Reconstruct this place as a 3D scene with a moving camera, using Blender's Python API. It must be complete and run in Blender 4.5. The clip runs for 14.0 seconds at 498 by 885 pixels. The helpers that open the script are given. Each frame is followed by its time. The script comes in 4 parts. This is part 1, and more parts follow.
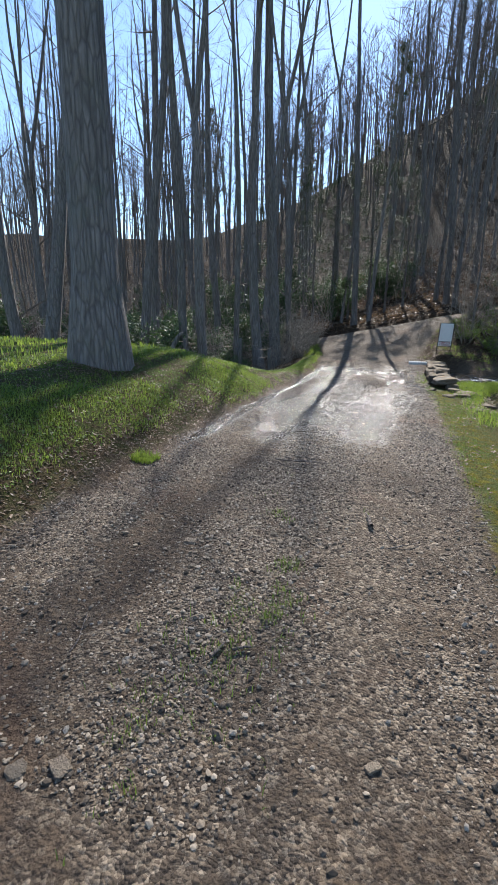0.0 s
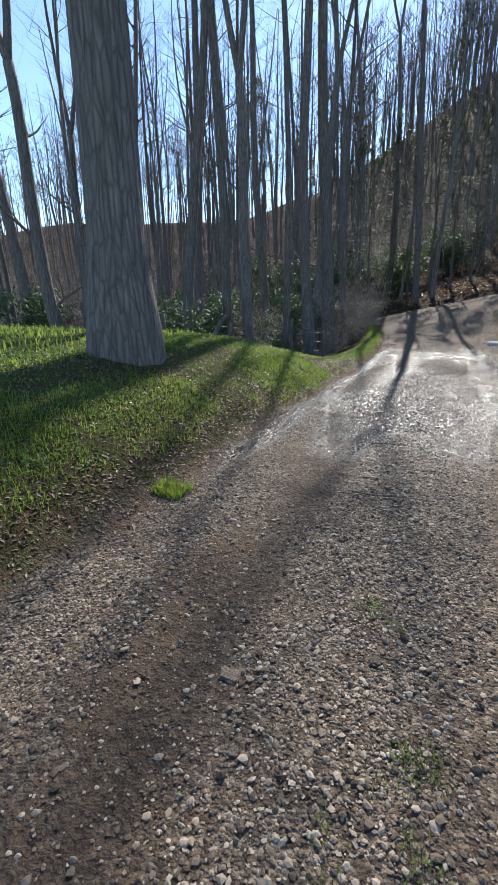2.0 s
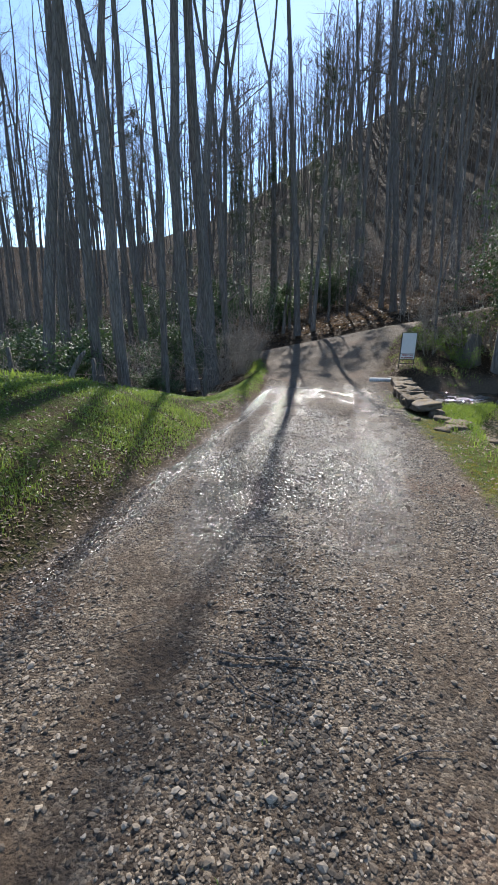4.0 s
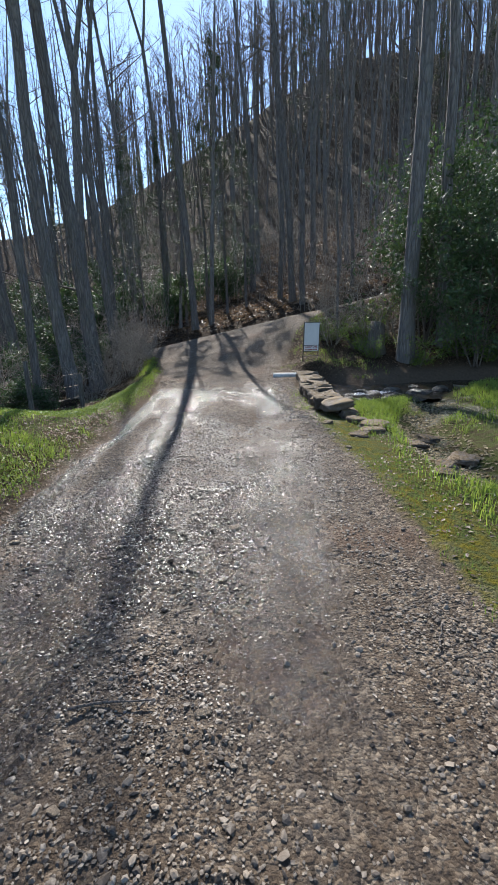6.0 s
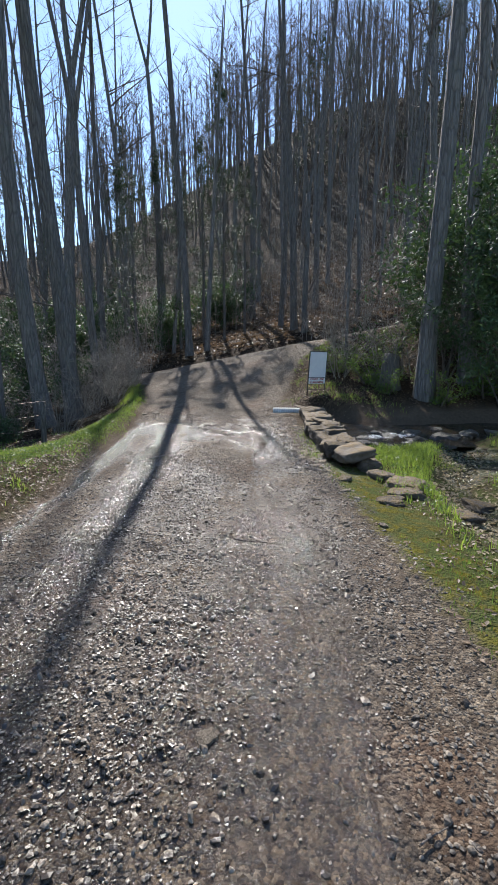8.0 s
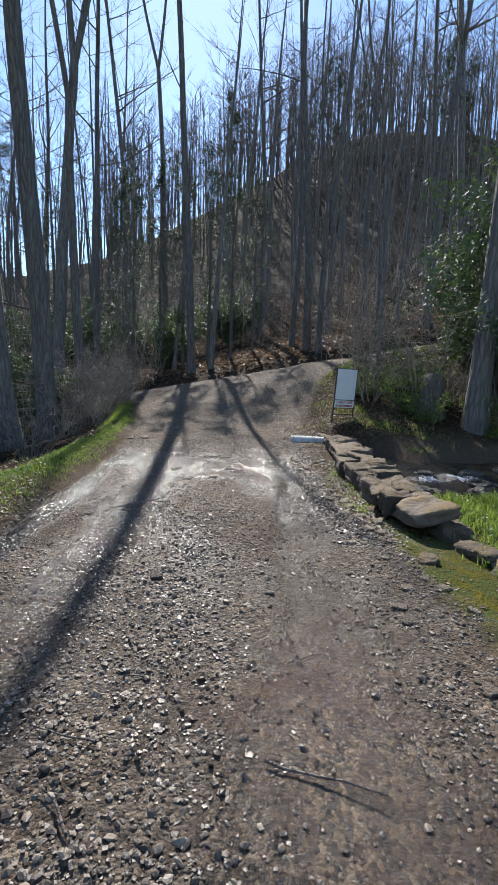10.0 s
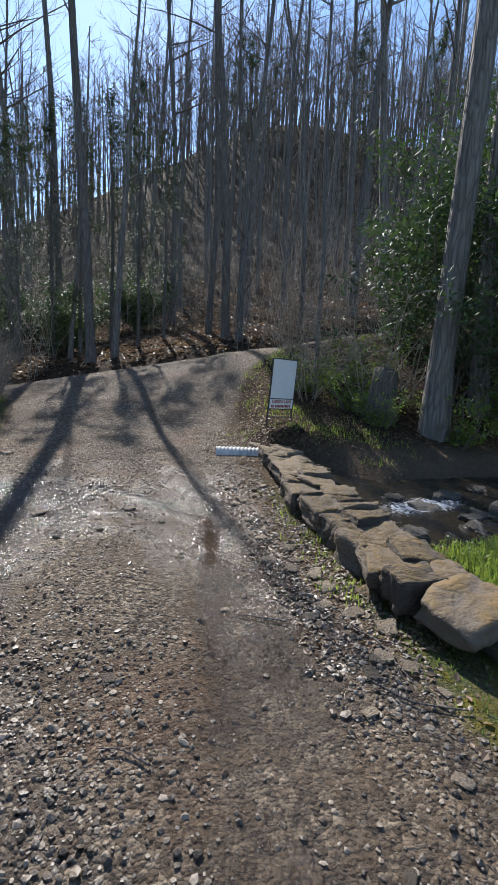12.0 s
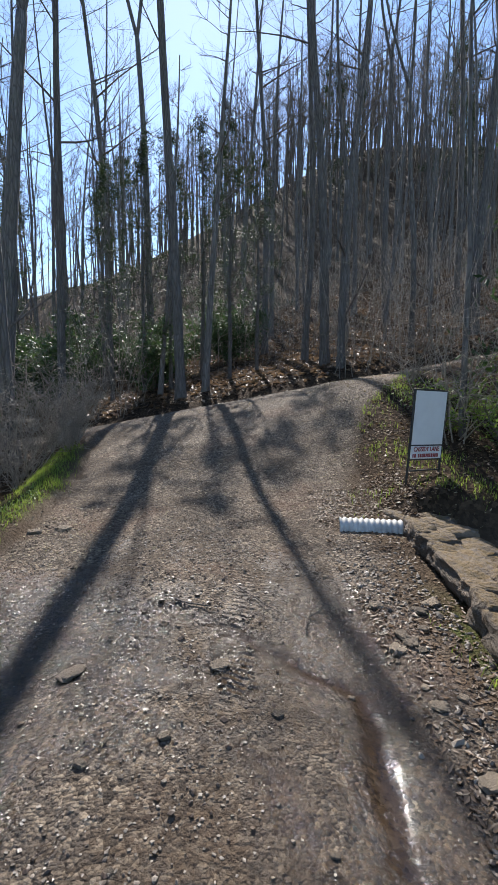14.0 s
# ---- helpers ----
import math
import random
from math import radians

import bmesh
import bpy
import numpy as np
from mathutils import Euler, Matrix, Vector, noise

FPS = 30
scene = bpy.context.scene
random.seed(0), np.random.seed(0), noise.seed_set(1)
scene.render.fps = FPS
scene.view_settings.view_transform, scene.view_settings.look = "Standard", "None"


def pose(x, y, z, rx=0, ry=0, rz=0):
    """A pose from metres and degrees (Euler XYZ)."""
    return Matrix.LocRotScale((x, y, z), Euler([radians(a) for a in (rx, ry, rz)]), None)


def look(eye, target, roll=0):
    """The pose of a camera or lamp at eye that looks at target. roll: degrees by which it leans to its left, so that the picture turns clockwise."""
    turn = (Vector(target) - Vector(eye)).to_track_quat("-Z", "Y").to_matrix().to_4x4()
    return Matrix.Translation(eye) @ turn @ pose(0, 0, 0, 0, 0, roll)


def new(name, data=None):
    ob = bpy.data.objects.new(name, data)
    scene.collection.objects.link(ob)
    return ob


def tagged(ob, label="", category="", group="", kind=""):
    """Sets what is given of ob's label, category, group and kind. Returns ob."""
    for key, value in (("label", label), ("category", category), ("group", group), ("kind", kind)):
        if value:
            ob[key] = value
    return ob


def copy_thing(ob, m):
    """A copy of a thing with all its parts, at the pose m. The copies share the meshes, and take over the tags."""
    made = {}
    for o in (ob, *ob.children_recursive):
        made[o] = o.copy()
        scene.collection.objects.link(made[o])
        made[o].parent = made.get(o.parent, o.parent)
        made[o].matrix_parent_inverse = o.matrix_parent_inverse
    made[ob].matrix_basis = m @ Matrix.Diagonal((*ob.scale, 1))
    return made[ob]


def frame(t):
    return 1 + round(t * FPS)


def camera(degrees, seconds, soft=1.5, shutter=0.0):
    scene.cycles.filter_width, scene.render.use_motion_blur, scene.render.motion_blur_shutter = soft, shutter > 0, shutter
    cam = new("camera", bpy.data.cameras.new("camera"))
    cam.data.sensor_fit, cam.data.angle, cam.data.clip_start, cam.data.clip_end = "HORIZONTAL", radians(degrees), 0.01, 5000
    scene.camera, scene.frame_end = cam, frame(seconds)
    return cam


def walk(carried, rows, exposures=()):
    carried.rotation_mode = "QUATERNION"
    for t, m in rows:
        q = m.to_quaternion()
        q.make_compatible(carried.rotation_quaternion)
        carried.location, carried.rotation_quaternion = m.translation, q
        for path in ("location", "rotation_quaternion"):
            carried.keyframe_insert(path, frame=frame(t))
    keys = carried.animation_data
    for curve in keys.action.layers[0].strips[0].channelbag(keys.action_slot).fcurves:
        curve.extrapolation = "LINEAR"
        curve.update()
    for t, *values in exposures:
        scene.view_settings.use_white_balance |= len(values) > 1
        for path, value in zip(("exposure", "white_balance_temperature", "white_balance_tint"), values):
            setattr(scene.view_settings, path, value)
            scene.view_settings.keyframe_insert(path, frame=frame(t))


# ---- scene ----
cam = camera(56.0, 14.0, soft=1.15)
PATH = [
    (0, (0.552, -0.595, 1.649), (-0.007, 1.25, 1.115), 0.5),
    (0.5, (0.442, -0.214, 1.61), (0.026, 1.673, 1.092), -1.3),
    (1, (0.282, 0.104, 1.585), (-0.133, 1.989, 1.061), -1.3),
    (1.5, (0.096, 0.451, 1.593), (-0.519, 2.272, 1.041), -3.0),
    (2, (-0.041, 0.84, 1.57), (-0.783, 2.597, 0.972), -1.5),
    (2.5, (-0.176, 1.216, 1.602), (-0.729, 3.047, 1.016), 0.1),
    (2.7, (-0.206, 1.357, 1.617), (-0.662, 3.217, 1.042), -0.1),
    (4.8, (-0.028, 2.981, 1.659), (-0.214, 4.916, 1.189), -0.8),
    (5, (0.006, 3.128, 1.642), (0.017, 5.063, 1.135), -1.2),
    (5.5, (0.036, 3.549, 1.623), (0.173, 5.457, 1.041), -2.6),
    (6, (0.074, 4.031, 1.602), (0.119, 5.961, 1.079), -2.1),
    (6.5, (0.112, 4.515, 1.591), (0.131, 6.471, 1.175), -1.0),
    (7, (0.143, 4.951, 1.566), (0.173, 6.909, 1.16), -0.5),
    (7.5, (0.186, 5.383, 1.55), (0.191, 7.345, 1.165), 0.2),
    (8, (0.126, 5.778, 1.531), (0.198, 7.734, 1.121), 0.0),
    (8.2, (0.118, 5.941, 1.52), (0.206, 7.894, 1.096), -0.3),
    (10.3, (-0.012, 8.259, 1.277), (0.076, 10.235, 0.979), 2.6),
    (10.5, (0.001, 8.468, 1.27), (0.229, 10.433, 0.978), 3.3),
    (11, (0.039, 9.001, 1.262), (0.293, 10.959, 0.939), 3.2),
    (11.5, (0.056, 9.561, 1.292), (0.202, 11.528, 0.962), 3.2),
    (12, (0.115, 10.093, 1.272), (0.548, 12.017, 0.939), 2.9),
    (12.5, (0.107, 10.639, 1.265), (0.451, 12.592, 1.004), 1.9),
    (13, (0.07, 11.119, 1.285), (0.307, 13.085, 1.003), 1.6),
    (13.5, (0.026, 11.58, 1.328), (0.272, 13.545, 1.046), 1.6),
    (14, (0.066, 12.01, 1.362), (0.119, 13.996, 1.132), 0.6),
]
walk(cam, [(t, look(eye, target, roll)) for t, eye, target, roll in PATH], [(0.0, 0.88, 6250, 11), (8.0, 0.86, 6200, 11), (11.0, 0.82, 6200, 11), (14.0, 0.88, 6350, 12)])

# ---- world, sun, exposure ----
SUN_EL, SUN_AZ = 40.0, -5.0
world = bpy.data.worlds.new("world")
scene.world = world
world.use_nodes = True
wn = world.node_tree
sky = wn.nodes.new("ShaderNodeTexSky")
sky.sky_type = "NISHITA"
sky.sun_disc = False
sky.sun_elevation = radians(SUN_EL)
sky.sun_rotation = radians(SUN_AZ)
sky.air_density, sky.dust_density, sky.ozone_density = 1.0, 0.1, 3.0
wn.links.new(sky.outputs["Color"], wn.nodes["Background"].inputs["Color"])
wn.nodes["Background"].inputs["Strength"].default_value = 0.13
scene.view_settings.exposure = 0.0
sun_way = Vector((math.sin(radians(SUN_AZ)) * math.cos(radians(SUN_EL)), math.cos(radians(SUN_AZ)) * math.cos(radians(SUN_EL)), math.sin(radians(SUN_EL))))
sun = new("sun", bpy.data.lights.new("sun", "SUN"))
sun.data.energy, sun.data.angle, sun.data.color = 4.5, radians(0.53), (1.0, 0.94, 0.85)
sun.matrix_world = look(tuple(sun_way * 60), (0, 0, 0))


# ---- materials ----
class Nodes:
    """A node material in the making."""

    def __init__(self, name):
        self.m = bpy.data.materials.new(name)
        self.m.use_nodes = True
        self.t = self.m.node_tree
        self.bsdf = self.t.nodes["Principled BSDF"]
        self.coord = None

    def put(self, socket, value):
        if hasattr(value, "is_output"):
            self.t.links.new(value, socket)
        elif isinstance(value, (tuple, list)) and len(value) == 3 and socket.type == "RGBA":
            socket.default_value = (*value, 1)
        else:
            socket.default_value = value

    def add(self, kind, **values):
        n = self.t.nodes.new("ShaderNode" + kind)
        for k, v in values.items():
            self.put(n.inputs[k], v)
        return n

    def place(self):
        if self.coord is None:
            self.coord = self.t.nodes.new("ShaderNodeTexCoord").outputs["Object"]
        return self.coord

    def noise(self, scale, detail=3.0, rough=0.55, stretch=None, at=None):
        at = at or self.place()
        if stretch:
            mp = self.add("Mapping", Vector=at)
            mp.inputs["Scale"].default_value = stretch
            at = mp.outputs[0]
        return self.add("TexNoise", Vector=at, Scale=scale, Detail=detail, Roughness=rough).outputs["Fac"]

    def voronoi(self, scale, out="Distance", feature="F1", stretch=None, rand=1.0):
        at = self.place()
        if stretch:
            mp = self.add("Mapping", Vector=at)
            mp.inputs["Scale"].default_value = stretch
            at = mp.outputs[0]
        n = self.t.nodes.new("ShaderNodeTexVoronoi")
        n.feature = feature
        self.put(n.inputs["Vector"], at)
        n.inputs["Scale"].default_value = scale
        n.inputs["Randomness"].default_value = rand
        return n.outputs[out]

    def ramp(self, fac, *stops):
        n = self.add("ValToRGB", Fac=fac)
        e = n.color_ramp.elements
        while len(e) < len(stops):
            e.new(0.5)
        for el, (p, c) in zip(e, stops):
            el.position = p
            el.color = (*c, 1) if isinstance(c, tuple) else (c, c, c, 1)
        return n.outputs["Color"]

    def mix(self, fac, a, b, mode="MIX"):
        n = self.t.nodes.new("ShaderNodeMix")
        n.data_type, n.blend_type = "RGBA", mode
        self.put(n.inputs[0], fac), self.put(n.inputs[6], a), self.put(n.inputs[7], b)
        return n.outputs[2]

    def math(self, op, a, b=0.0, clamp=False):
        n = self.t.nodes.new("ShaderNodeMath")
        n.operation, n.use_clamp = op, clamp
        self.put(n.inputs[0], a), self.put(n.inputs[1], b)
        return n.outputs[0]

    def attr(self, name):
        n = self.t.nodes.new("ShaderNodeAttribute")
        n.attribute_name = name
        return n.outputs["Fac"]

    def island(self):
        return self.t.nodes.new("ShaderNodeNewGeometry").outputs["Random Per Island"]

    def chance(self):
        return self.t.nodes.new("ShaderNodeObjectInfo").outputs["Random"]

    def bump(self, height, strength=0.5, distance=0.02, normal=None):
        n = self.add("Bump", Height=height, Strength=strength, Distance=distance)
        if normal:
            self.put(n.inputs["Normal"], normal)
        return n.outputs["Normal"]

    def done(self, color=None, rough=None, normal=None, metal=None, spec=None):
        for key, v in (("Base Color", color), ("Roughness", rough), ("Normal", normal), ("Metallic", metal), ("Specular IOR Level", spec)):
            if v is not None:
                self.put(self.bsdf.inputs[key], v)
        return self.m


def ground_material():
    n = Nodes("gravel_and_soil")
    road, grass, leaf, wet, moss, mud, tread = [n.attr(k) for k in ("road", "grass", "leaf", "wet", "moss", "mud", "tread")]
    cell = n.mix(0.45, n.voronoi(64.0, "Color"), n.voronoi(31.0, "Color"))
    near = n.math("ADD", n.voronoi(64.0, "Distance"), n.math("MULTIPLY", n.voronoi(31.0, "Distance"), 1.1))
    fine = n.noise(170.0, 4)
    big = n.noise(1.3, 4)
    mid = n.noise(7.0, 4)
    stone = n.ramp(n.mix(0.3, cell, fine), (0.28, (0.030, 0.022, 0.015)), (0.5, (0.135, 0.10, 0.068)), (0.72, (0.42, 0.335, 0.235)))
    dirt = n.mix(n.ramp(mid, (0.3, 0.0), (0.7, 1.0)), (0.07, 0.045, 0.026), (0.18, 0.122, 0.072))
    dirt = n.mix(n.math("MULTIPLY", n.ramp(fine, (0.35, 0.0), (0.7, 1.0)), 0.55), dirt, (0.05, 0.036, 0.025))
    clod = n.noise(23.0, 5, 0.7)
    dirt = n.mix(n.ramp(clod, (0.40, 0.75), (0.54, 0.0)), dirt, (0.032, 0.021, 0.013))
    blend = n.math("ADD", n.math("MULTIPLY", big, 0.6), n.math("MULTIPLY", mid, 0.4))
    bare = n.math("ADD", n.math("MULTIPLY", n.ramp(blend, (0.42, 0.08), (0.60, 1.0)), 0.75), mud, True)
    col = n.mix(bare, stone, dirt)
    red = n.math("MULTIPLY", n.ramp(n.noise(0.8, 3), (0.55, 0.0), (0.7, 0.5)), road)
    col = n.mix(red, col, n.mix(0.5, col, (0.20, 0.085, 0.04)))
    litter_cell = n.voronoi(26.0, "Color", stretch=(1, 0.7, 1))
    litter = n.ramp(n.mix(0.4, litter_cell, mid), (0.2, (0.02, 0.014, 0.009)), (0.5, (0.055, 0.037, 0.023)), (0.8, (0.15, 0.10, 0.062)))
    litter = n.mix(n.ramp(n.noise(0.7, 5, 0.7), (0.4, 0.0), (0.6, 0.8)), litter, n.mix(0.5, litter, (0.012, 0.010, 0.008)))
    turf = n.mix(n.noise(30.0, 3), (0.055, 0.085, 0.02), (0.115, 0.135, 0.035))
    turf = n.mix(n.ramp(mid, (0.42, 0.0), (0.62, 0.85)), turf, (0.085, 0.06, 0.036))
    soil = n.mix(n.noise(18.0, 4), (0.07, 0.05, 0.034), (0.17, 0.125, 0.085))
    off = n.mix(grass, soil, turf)
    off = n.mix(n.math("MULTIPLY", leaf, n.ramp(n.noise(2.2, 3), (0.3, 0.8), (0.6, 1.0))), off, litter)
    col = n.mix(road, off, col)
    mossy = n.mix(n.noise(14.0, 5), (0.06, 0.095, 0.014), (0.22, 0.16, 0.025))
    col = n.mix(n.math("MULTIPLY", moss, n.ramp(n.noise(7.0, 5, 0.65), (0.44, 0.0), (0.60, 1.0))), col, mossy)
    # water standing in the hollows of the road
    patch = n.math("ADD", n.math("MULTIPLY", n.noise(3.4, 5, 0.65, (1, 0.35, 1)), 0.6), n.math("MULTIPLY", n.noise(26.0, 4, 0.7, (1, 0.6, 1)), 0.52))
    film = n.ramp(n.math("ADD", n.math("SUBTRACT", wet, 0.56), patch), (0.46, 0.0), (0.68, 1.0))
    pool = n.math("MULTIPLY", n.ramp(n.math("ADD", n.math("SUBTRACT", wet, 0.93), patch), (0.50, 0.0), (0.6, 1.0)), n.ramp(mud, (0.3, 0.0), (0.55, 1.0)))
    col = n.mix(n.math("MULTIPLY", film, 0.9), col, n.mix(1.0, col, (0.30, 0.265, 0.225), "MULTIPLY"))
    dry = n.mix(fine, (0.75,) * 3, (0.95,) * 3)
    rough_wet = n.mix(pool, n.mix(n.noise(48.0, 2), (0.09,) * 3, (0.27,) * 3), (0.1,) * 3)
    rough = n.mix(film, dry, rough_wet)
    relief = n.math("ADD", n.math("MULTIPLY", near, -1.0), n.math("MULTIPLY", fine, 0.45))
    relief = n.math("MULTIPLY", relief, n.math("SUBTRACT", 1.0, n.math("MULTIPLY", bare, 0.6)))
    relief = n.math("ADD", relief, n.math("ADD", n.math("MULTIPLY", n.noise(34.0, 6, 0.72), 1.3), n.math("MULTIPLY", n.ramp(clod, (0.38, 0.0), (0.6, 1.0)), n.math("MULTIPLY", bare, 0.8))))
    at = n.t.nodes.new("ShaderNodeSeparateXYZ")
    n.put(at.inputs[0], n.place())
    lug = n.math("SINE", n.math("ADD", n.math("MULTIPLY", at.outputs["Y"], 118.0), n.math("MULTIPLY", at.outputs["X"], 40.0)))
    print_depth = n.math("MULTIPLY", n.math("MULTIPLY", n.math("MULTIPLY", lug, n.ramp(n.noise(3.0, 3), (0.42, 0.0), (0.6, 1.0))), tread), 0.4)
    relief = n.math("MULTIPLY", relief, n.math("SUBTRACT", 1.0, n.math("ADD", n.math("MULTIPLY", film, 0.70), n.math("MULTIPLY", pool, 0.26))))
    relief = n.math("ADD", relief, n.math("MULTIPLY", n.math("MULTIPLY", n.noise(150.0, 2, 0.6), n.math("SUBTRACT", film, pool)), 0.12))
    relief = n.math("ADD", relief, print_depth)
    nor = n.bump(relief, 1.0, 0.022)
    return n.done(col, rough, nor, spec=n.mix(film, n.mix(road, (0.04,) * 3, (0.3,) * 3), (0.48,) * 3))


def stone_material(name, dark, light, scale=30.0, gloss=0.0, moss=0.0, per="island"):
    n = Nodes(name)
    pick = n.island() if per == "island" else n.chance()
    tone = n.ramp(pick, (0.0, dark), (0.75, light), (1.0, tuple(min(1, c * 1.35) for c in light)))
    grain = n.noise(scale, 5, 0.65)
    col = n.mix(n.ramp(grain, (0.3, 0.0), (0.75, 0.6)), tone, n.mix(1.0, tone, (0.45, 0.42, 0.38), "MULTIPLY"))
    if moss:
        geo = n.t.nodes.new("ShaderNodeNewGeometry")
        up = n.t.nodes.new("ShaderNodeSeparateXYZ")
        n.put(up.inputs[0], geo.outputs["Normal"])
        cover = n.math("MULTIPLY", n.ramp(up.outputs["Z"], (0.55, 0.0), (0.9, 1.0)), n.ramp(n.noise(3.5, 5, 0.65), (0.38, 0.0), (0.56, 1.0)))
        green = n.mix(n.noise(9.0, 4), (0.085, 0.065, 0.02), (0.20, 0.11, 0.025))
        col = n.mix(n.math("MULTIPLY", cover, moss), col, green)
    return n.done(col, n.mix(grain, (0.75 - gloss,) * 3, (0.95 - gloss,) * 3), n.bump(n.math("ADD", grain, n.math("MULTIPLY", n.noise(scale * 0.35, 3), 1.6)), 1.0, 0.03))


def gravel_material():
    n = Nodes("loose_gravel")
    pick = n.island()
    tone = n.ramp(pick, (0.0, (0.032, 0.024, 0.016)), (0.4, (0.125, 0.097, 0.068)), (0.8, (0.33, 0.265, 0.19)), (1.0, (0.44, 0.37, 0.28)))
    grain = n.noise(120.0, 4, 0.6)
    wet = n.math("MULTIPLY", n.attr("wet"), 1.25, True)
    col = n.mix(n.math("MULTIPLY", grain, 0.45), tone, (0.075, 0.054, 0.037))
    col = n.mix(n.math("MULTIPLY", wet, 0.85), col, n.mix(1.0, col, (0.46, 0.43, 0.40), "MULTIPLY"))
    gloss = n.ramp(n.math("FRACT", n.math("MULTIPLY", pick, 17.3)), (0.0, 0.10), (1.0, 0.34))
    return n.done(col, n.mix(wet, (0.85,) * 3, gloss), n.bump(grain, 0.7, 0.004), spec=n.mix(wet, (0.35,) * 3, (0.65,) * 3))


def bark_material(name, dark, light, scale=1.0, chance=True, cracks=0.5):
    n = Nodes(name)
    ridge = n.noise(16.0 * scale, 6, 0.65, (1, 1, 0.13))
    furrow = n.voronoi(13.0 * scale, "Distance", "DISTANCE_TO_EDGE", (1, 1, 0.16))
    col = n.mix(n.ramp(ridge, (0.3, 0.0), (0.7, 1.0)), dark, light)
    col = n.mix(n.ramp(furrow, (0.0, cracks), (0.13, 0.0)), col, tuple(c * 0.35 for c in dark))
    col = n.mix(n.ramp(n.noise(2.3, 4), (0.5, 0.0), (0.72, 0.45)), col, (0.13, 0.14, 0.10))
    if chance:
        col = n.mix(n.math("MULTIPLY", n.chance(), 0.5), col, n.mix(1.0, col, (0.5, 0.48, 0.47), "MULTIPLY"))
    h = n.math("ADD", ridge, n.math("MULTIPLY", n.ramp(furrow, (0.0, 0.0), (0.25, 1.0)), 1.8 * cracks))
    return n.done(col, 0.9, n.bump(h, 0.9, 0.035 / scale))


def leaf_material(name, dark, light, gloss=0.6, through_light=0.35, per="island"):
    n = Nodes(name)
    pick = n.island()
    col = n.mix(pick, dark, light)
    n.done(col, gloss, spec=0.5)
    tr = n.add("BsdfTranslucent", Color=n.mix(0.35, col, tuple(min(1, c * 2.2) for c in light)))
    mix = n.add("MixShader", Fac=through_light)
    n.put(mix.inputs[1], n.bsdf.outputs[0]), n.put(mix.inputs[2], tr.outputs[0])
    n.put(n.t.nodes["Material Output"].inputs["Surface"], mix.outputs[0])
    return n.m


def water_material():
    n = Nodes("creek_water")
    foam = n.ramp(n.math("MULTIPLY", n.attr("foam"), n.noise(21.0, 6, 0.75)), (0.34, 0.0), (0.50, 1.0))
    col = n.mix(foam, (0.028, 0.022, 0.014), (0.62, 0.64, 0.66))
    h = n.math("ADD", n.noise(11.0, 4, 0.6, (1, 1.6, 1)), n.math("MULTIPLY", n.noise(38.0, 3), 0.35))
    return n.done(col, n.mix(foam, (0.05,) * 3, (0.5,) * 3), n.bump(h, 0.7, 0.05), spec=0.6)


def plain_material(name, col, rough, metal=0.0, dirt=0.25, scale=12.0):
    n = Nodes(name)
    stain = n.noise(scale, 5, 0.65)
    shade = n.mix(n.ramp(stain, (0.4, 0.0), (0.75, dirt)), col, tuple(c * 0.45 for c in col))
    return n.done(shade, n.mix(stain, (max(0.05, rough - 0.12),) * 3, (min(1, rough + 0.15),) * 3), n.bump(n.noise(scale * 9, 3), 0.15, 0.003), metal)


M_GROUND = ground_material()
M_GRAVEL = gravel_material()
M_ROCK = stone_material("grey_brown_rock", (0.16, 0.125, 0.085), (0.42, 0.33, 0.23), 22.0, 0.05, 0.0, "object")
M_WETROCK = stone_material("wet_creek_rock", (0.035, 0.03, 0.024), (0.10, 0.085, 0.065), 16.0, 0.5, 0.0, "object")
M_WALLROCK = stone_material("mossy_fieldstone", (0.06, 0.046, 0.033), (0.17, 0.13, 0.092), 11.0, 0.05, 0.85, "object")
M_BARK = bark_material("grey_bark", (0.11, 0.098, 0.088), (0.27, 0.245, 0.22))
M_OAKBARK = bark_material("oak_bark", (0.15, 0.13, 0.112), (0.23, 0.205, 0.175), 2.0, False, 0.14)
M_TWIG = bark_material("twig_bark", (0.11, 0.085, 0.068), (0.24, 0.20, 0.165), 2.5)
# twig bark lightened: sunlight on the bare twigs is put into the colour
M_BRUSH = bark_material("sunlit_brush", (0.22, 0.18, 0.14), (0.46, 0.40, 0.32), 3.0, False)
M_GRASS = leaf_material("fresh_grass", (0.07, 0.125, 0.018), (0.24, 0.31, 0.05), 0.45, 0.52)
M_WEED = leaf_material("low_weeds", (0.045, 0.09, 0.015), (0.17, 0.24, 0.04), 0.45, 0.42)
M_STRAW = leaf_material("dry_straw", (0.18, 0.14, 0.075), (0.36, 0.29, 0.17), 0.7, 0.25)
M_EVERGREEN = leaf_material("evergreen_leaf", (0.022, 0.045, 0.014), (0.07, 0.115, 0.035), 0.56, 0.25)
M_NEEDLE = leaf_material("pine_needle", (0.02, 0.035, 0.014), (0.045, 0.07, 0.026), 0.6, 0.2)
M_LITTER = leaf_material("dead_leaf", (0.06, 0.036, 0.02), (0.24, 0.16, 0.095), 0.5, 0.2)
M_CLOD = plain_material("wet_mud", (0.075, 0.048, 0.029), 0.42, 0.0, 0.6, 40.0)
M_WATER = water_material()
M_STEEL = plain_material("black_painted_steel", (0.022, 0.021, 0.02), 0.5, 0.0, 0.3)
M_PANEL = plain_material("white_sign_panel", (0.64, 0.64, 0.63), 0.4, 0.0, 0.18, 6.0)
M_RED = plain_material("dark_red_print", (0.25, 0.035, 0.03), 0.5)
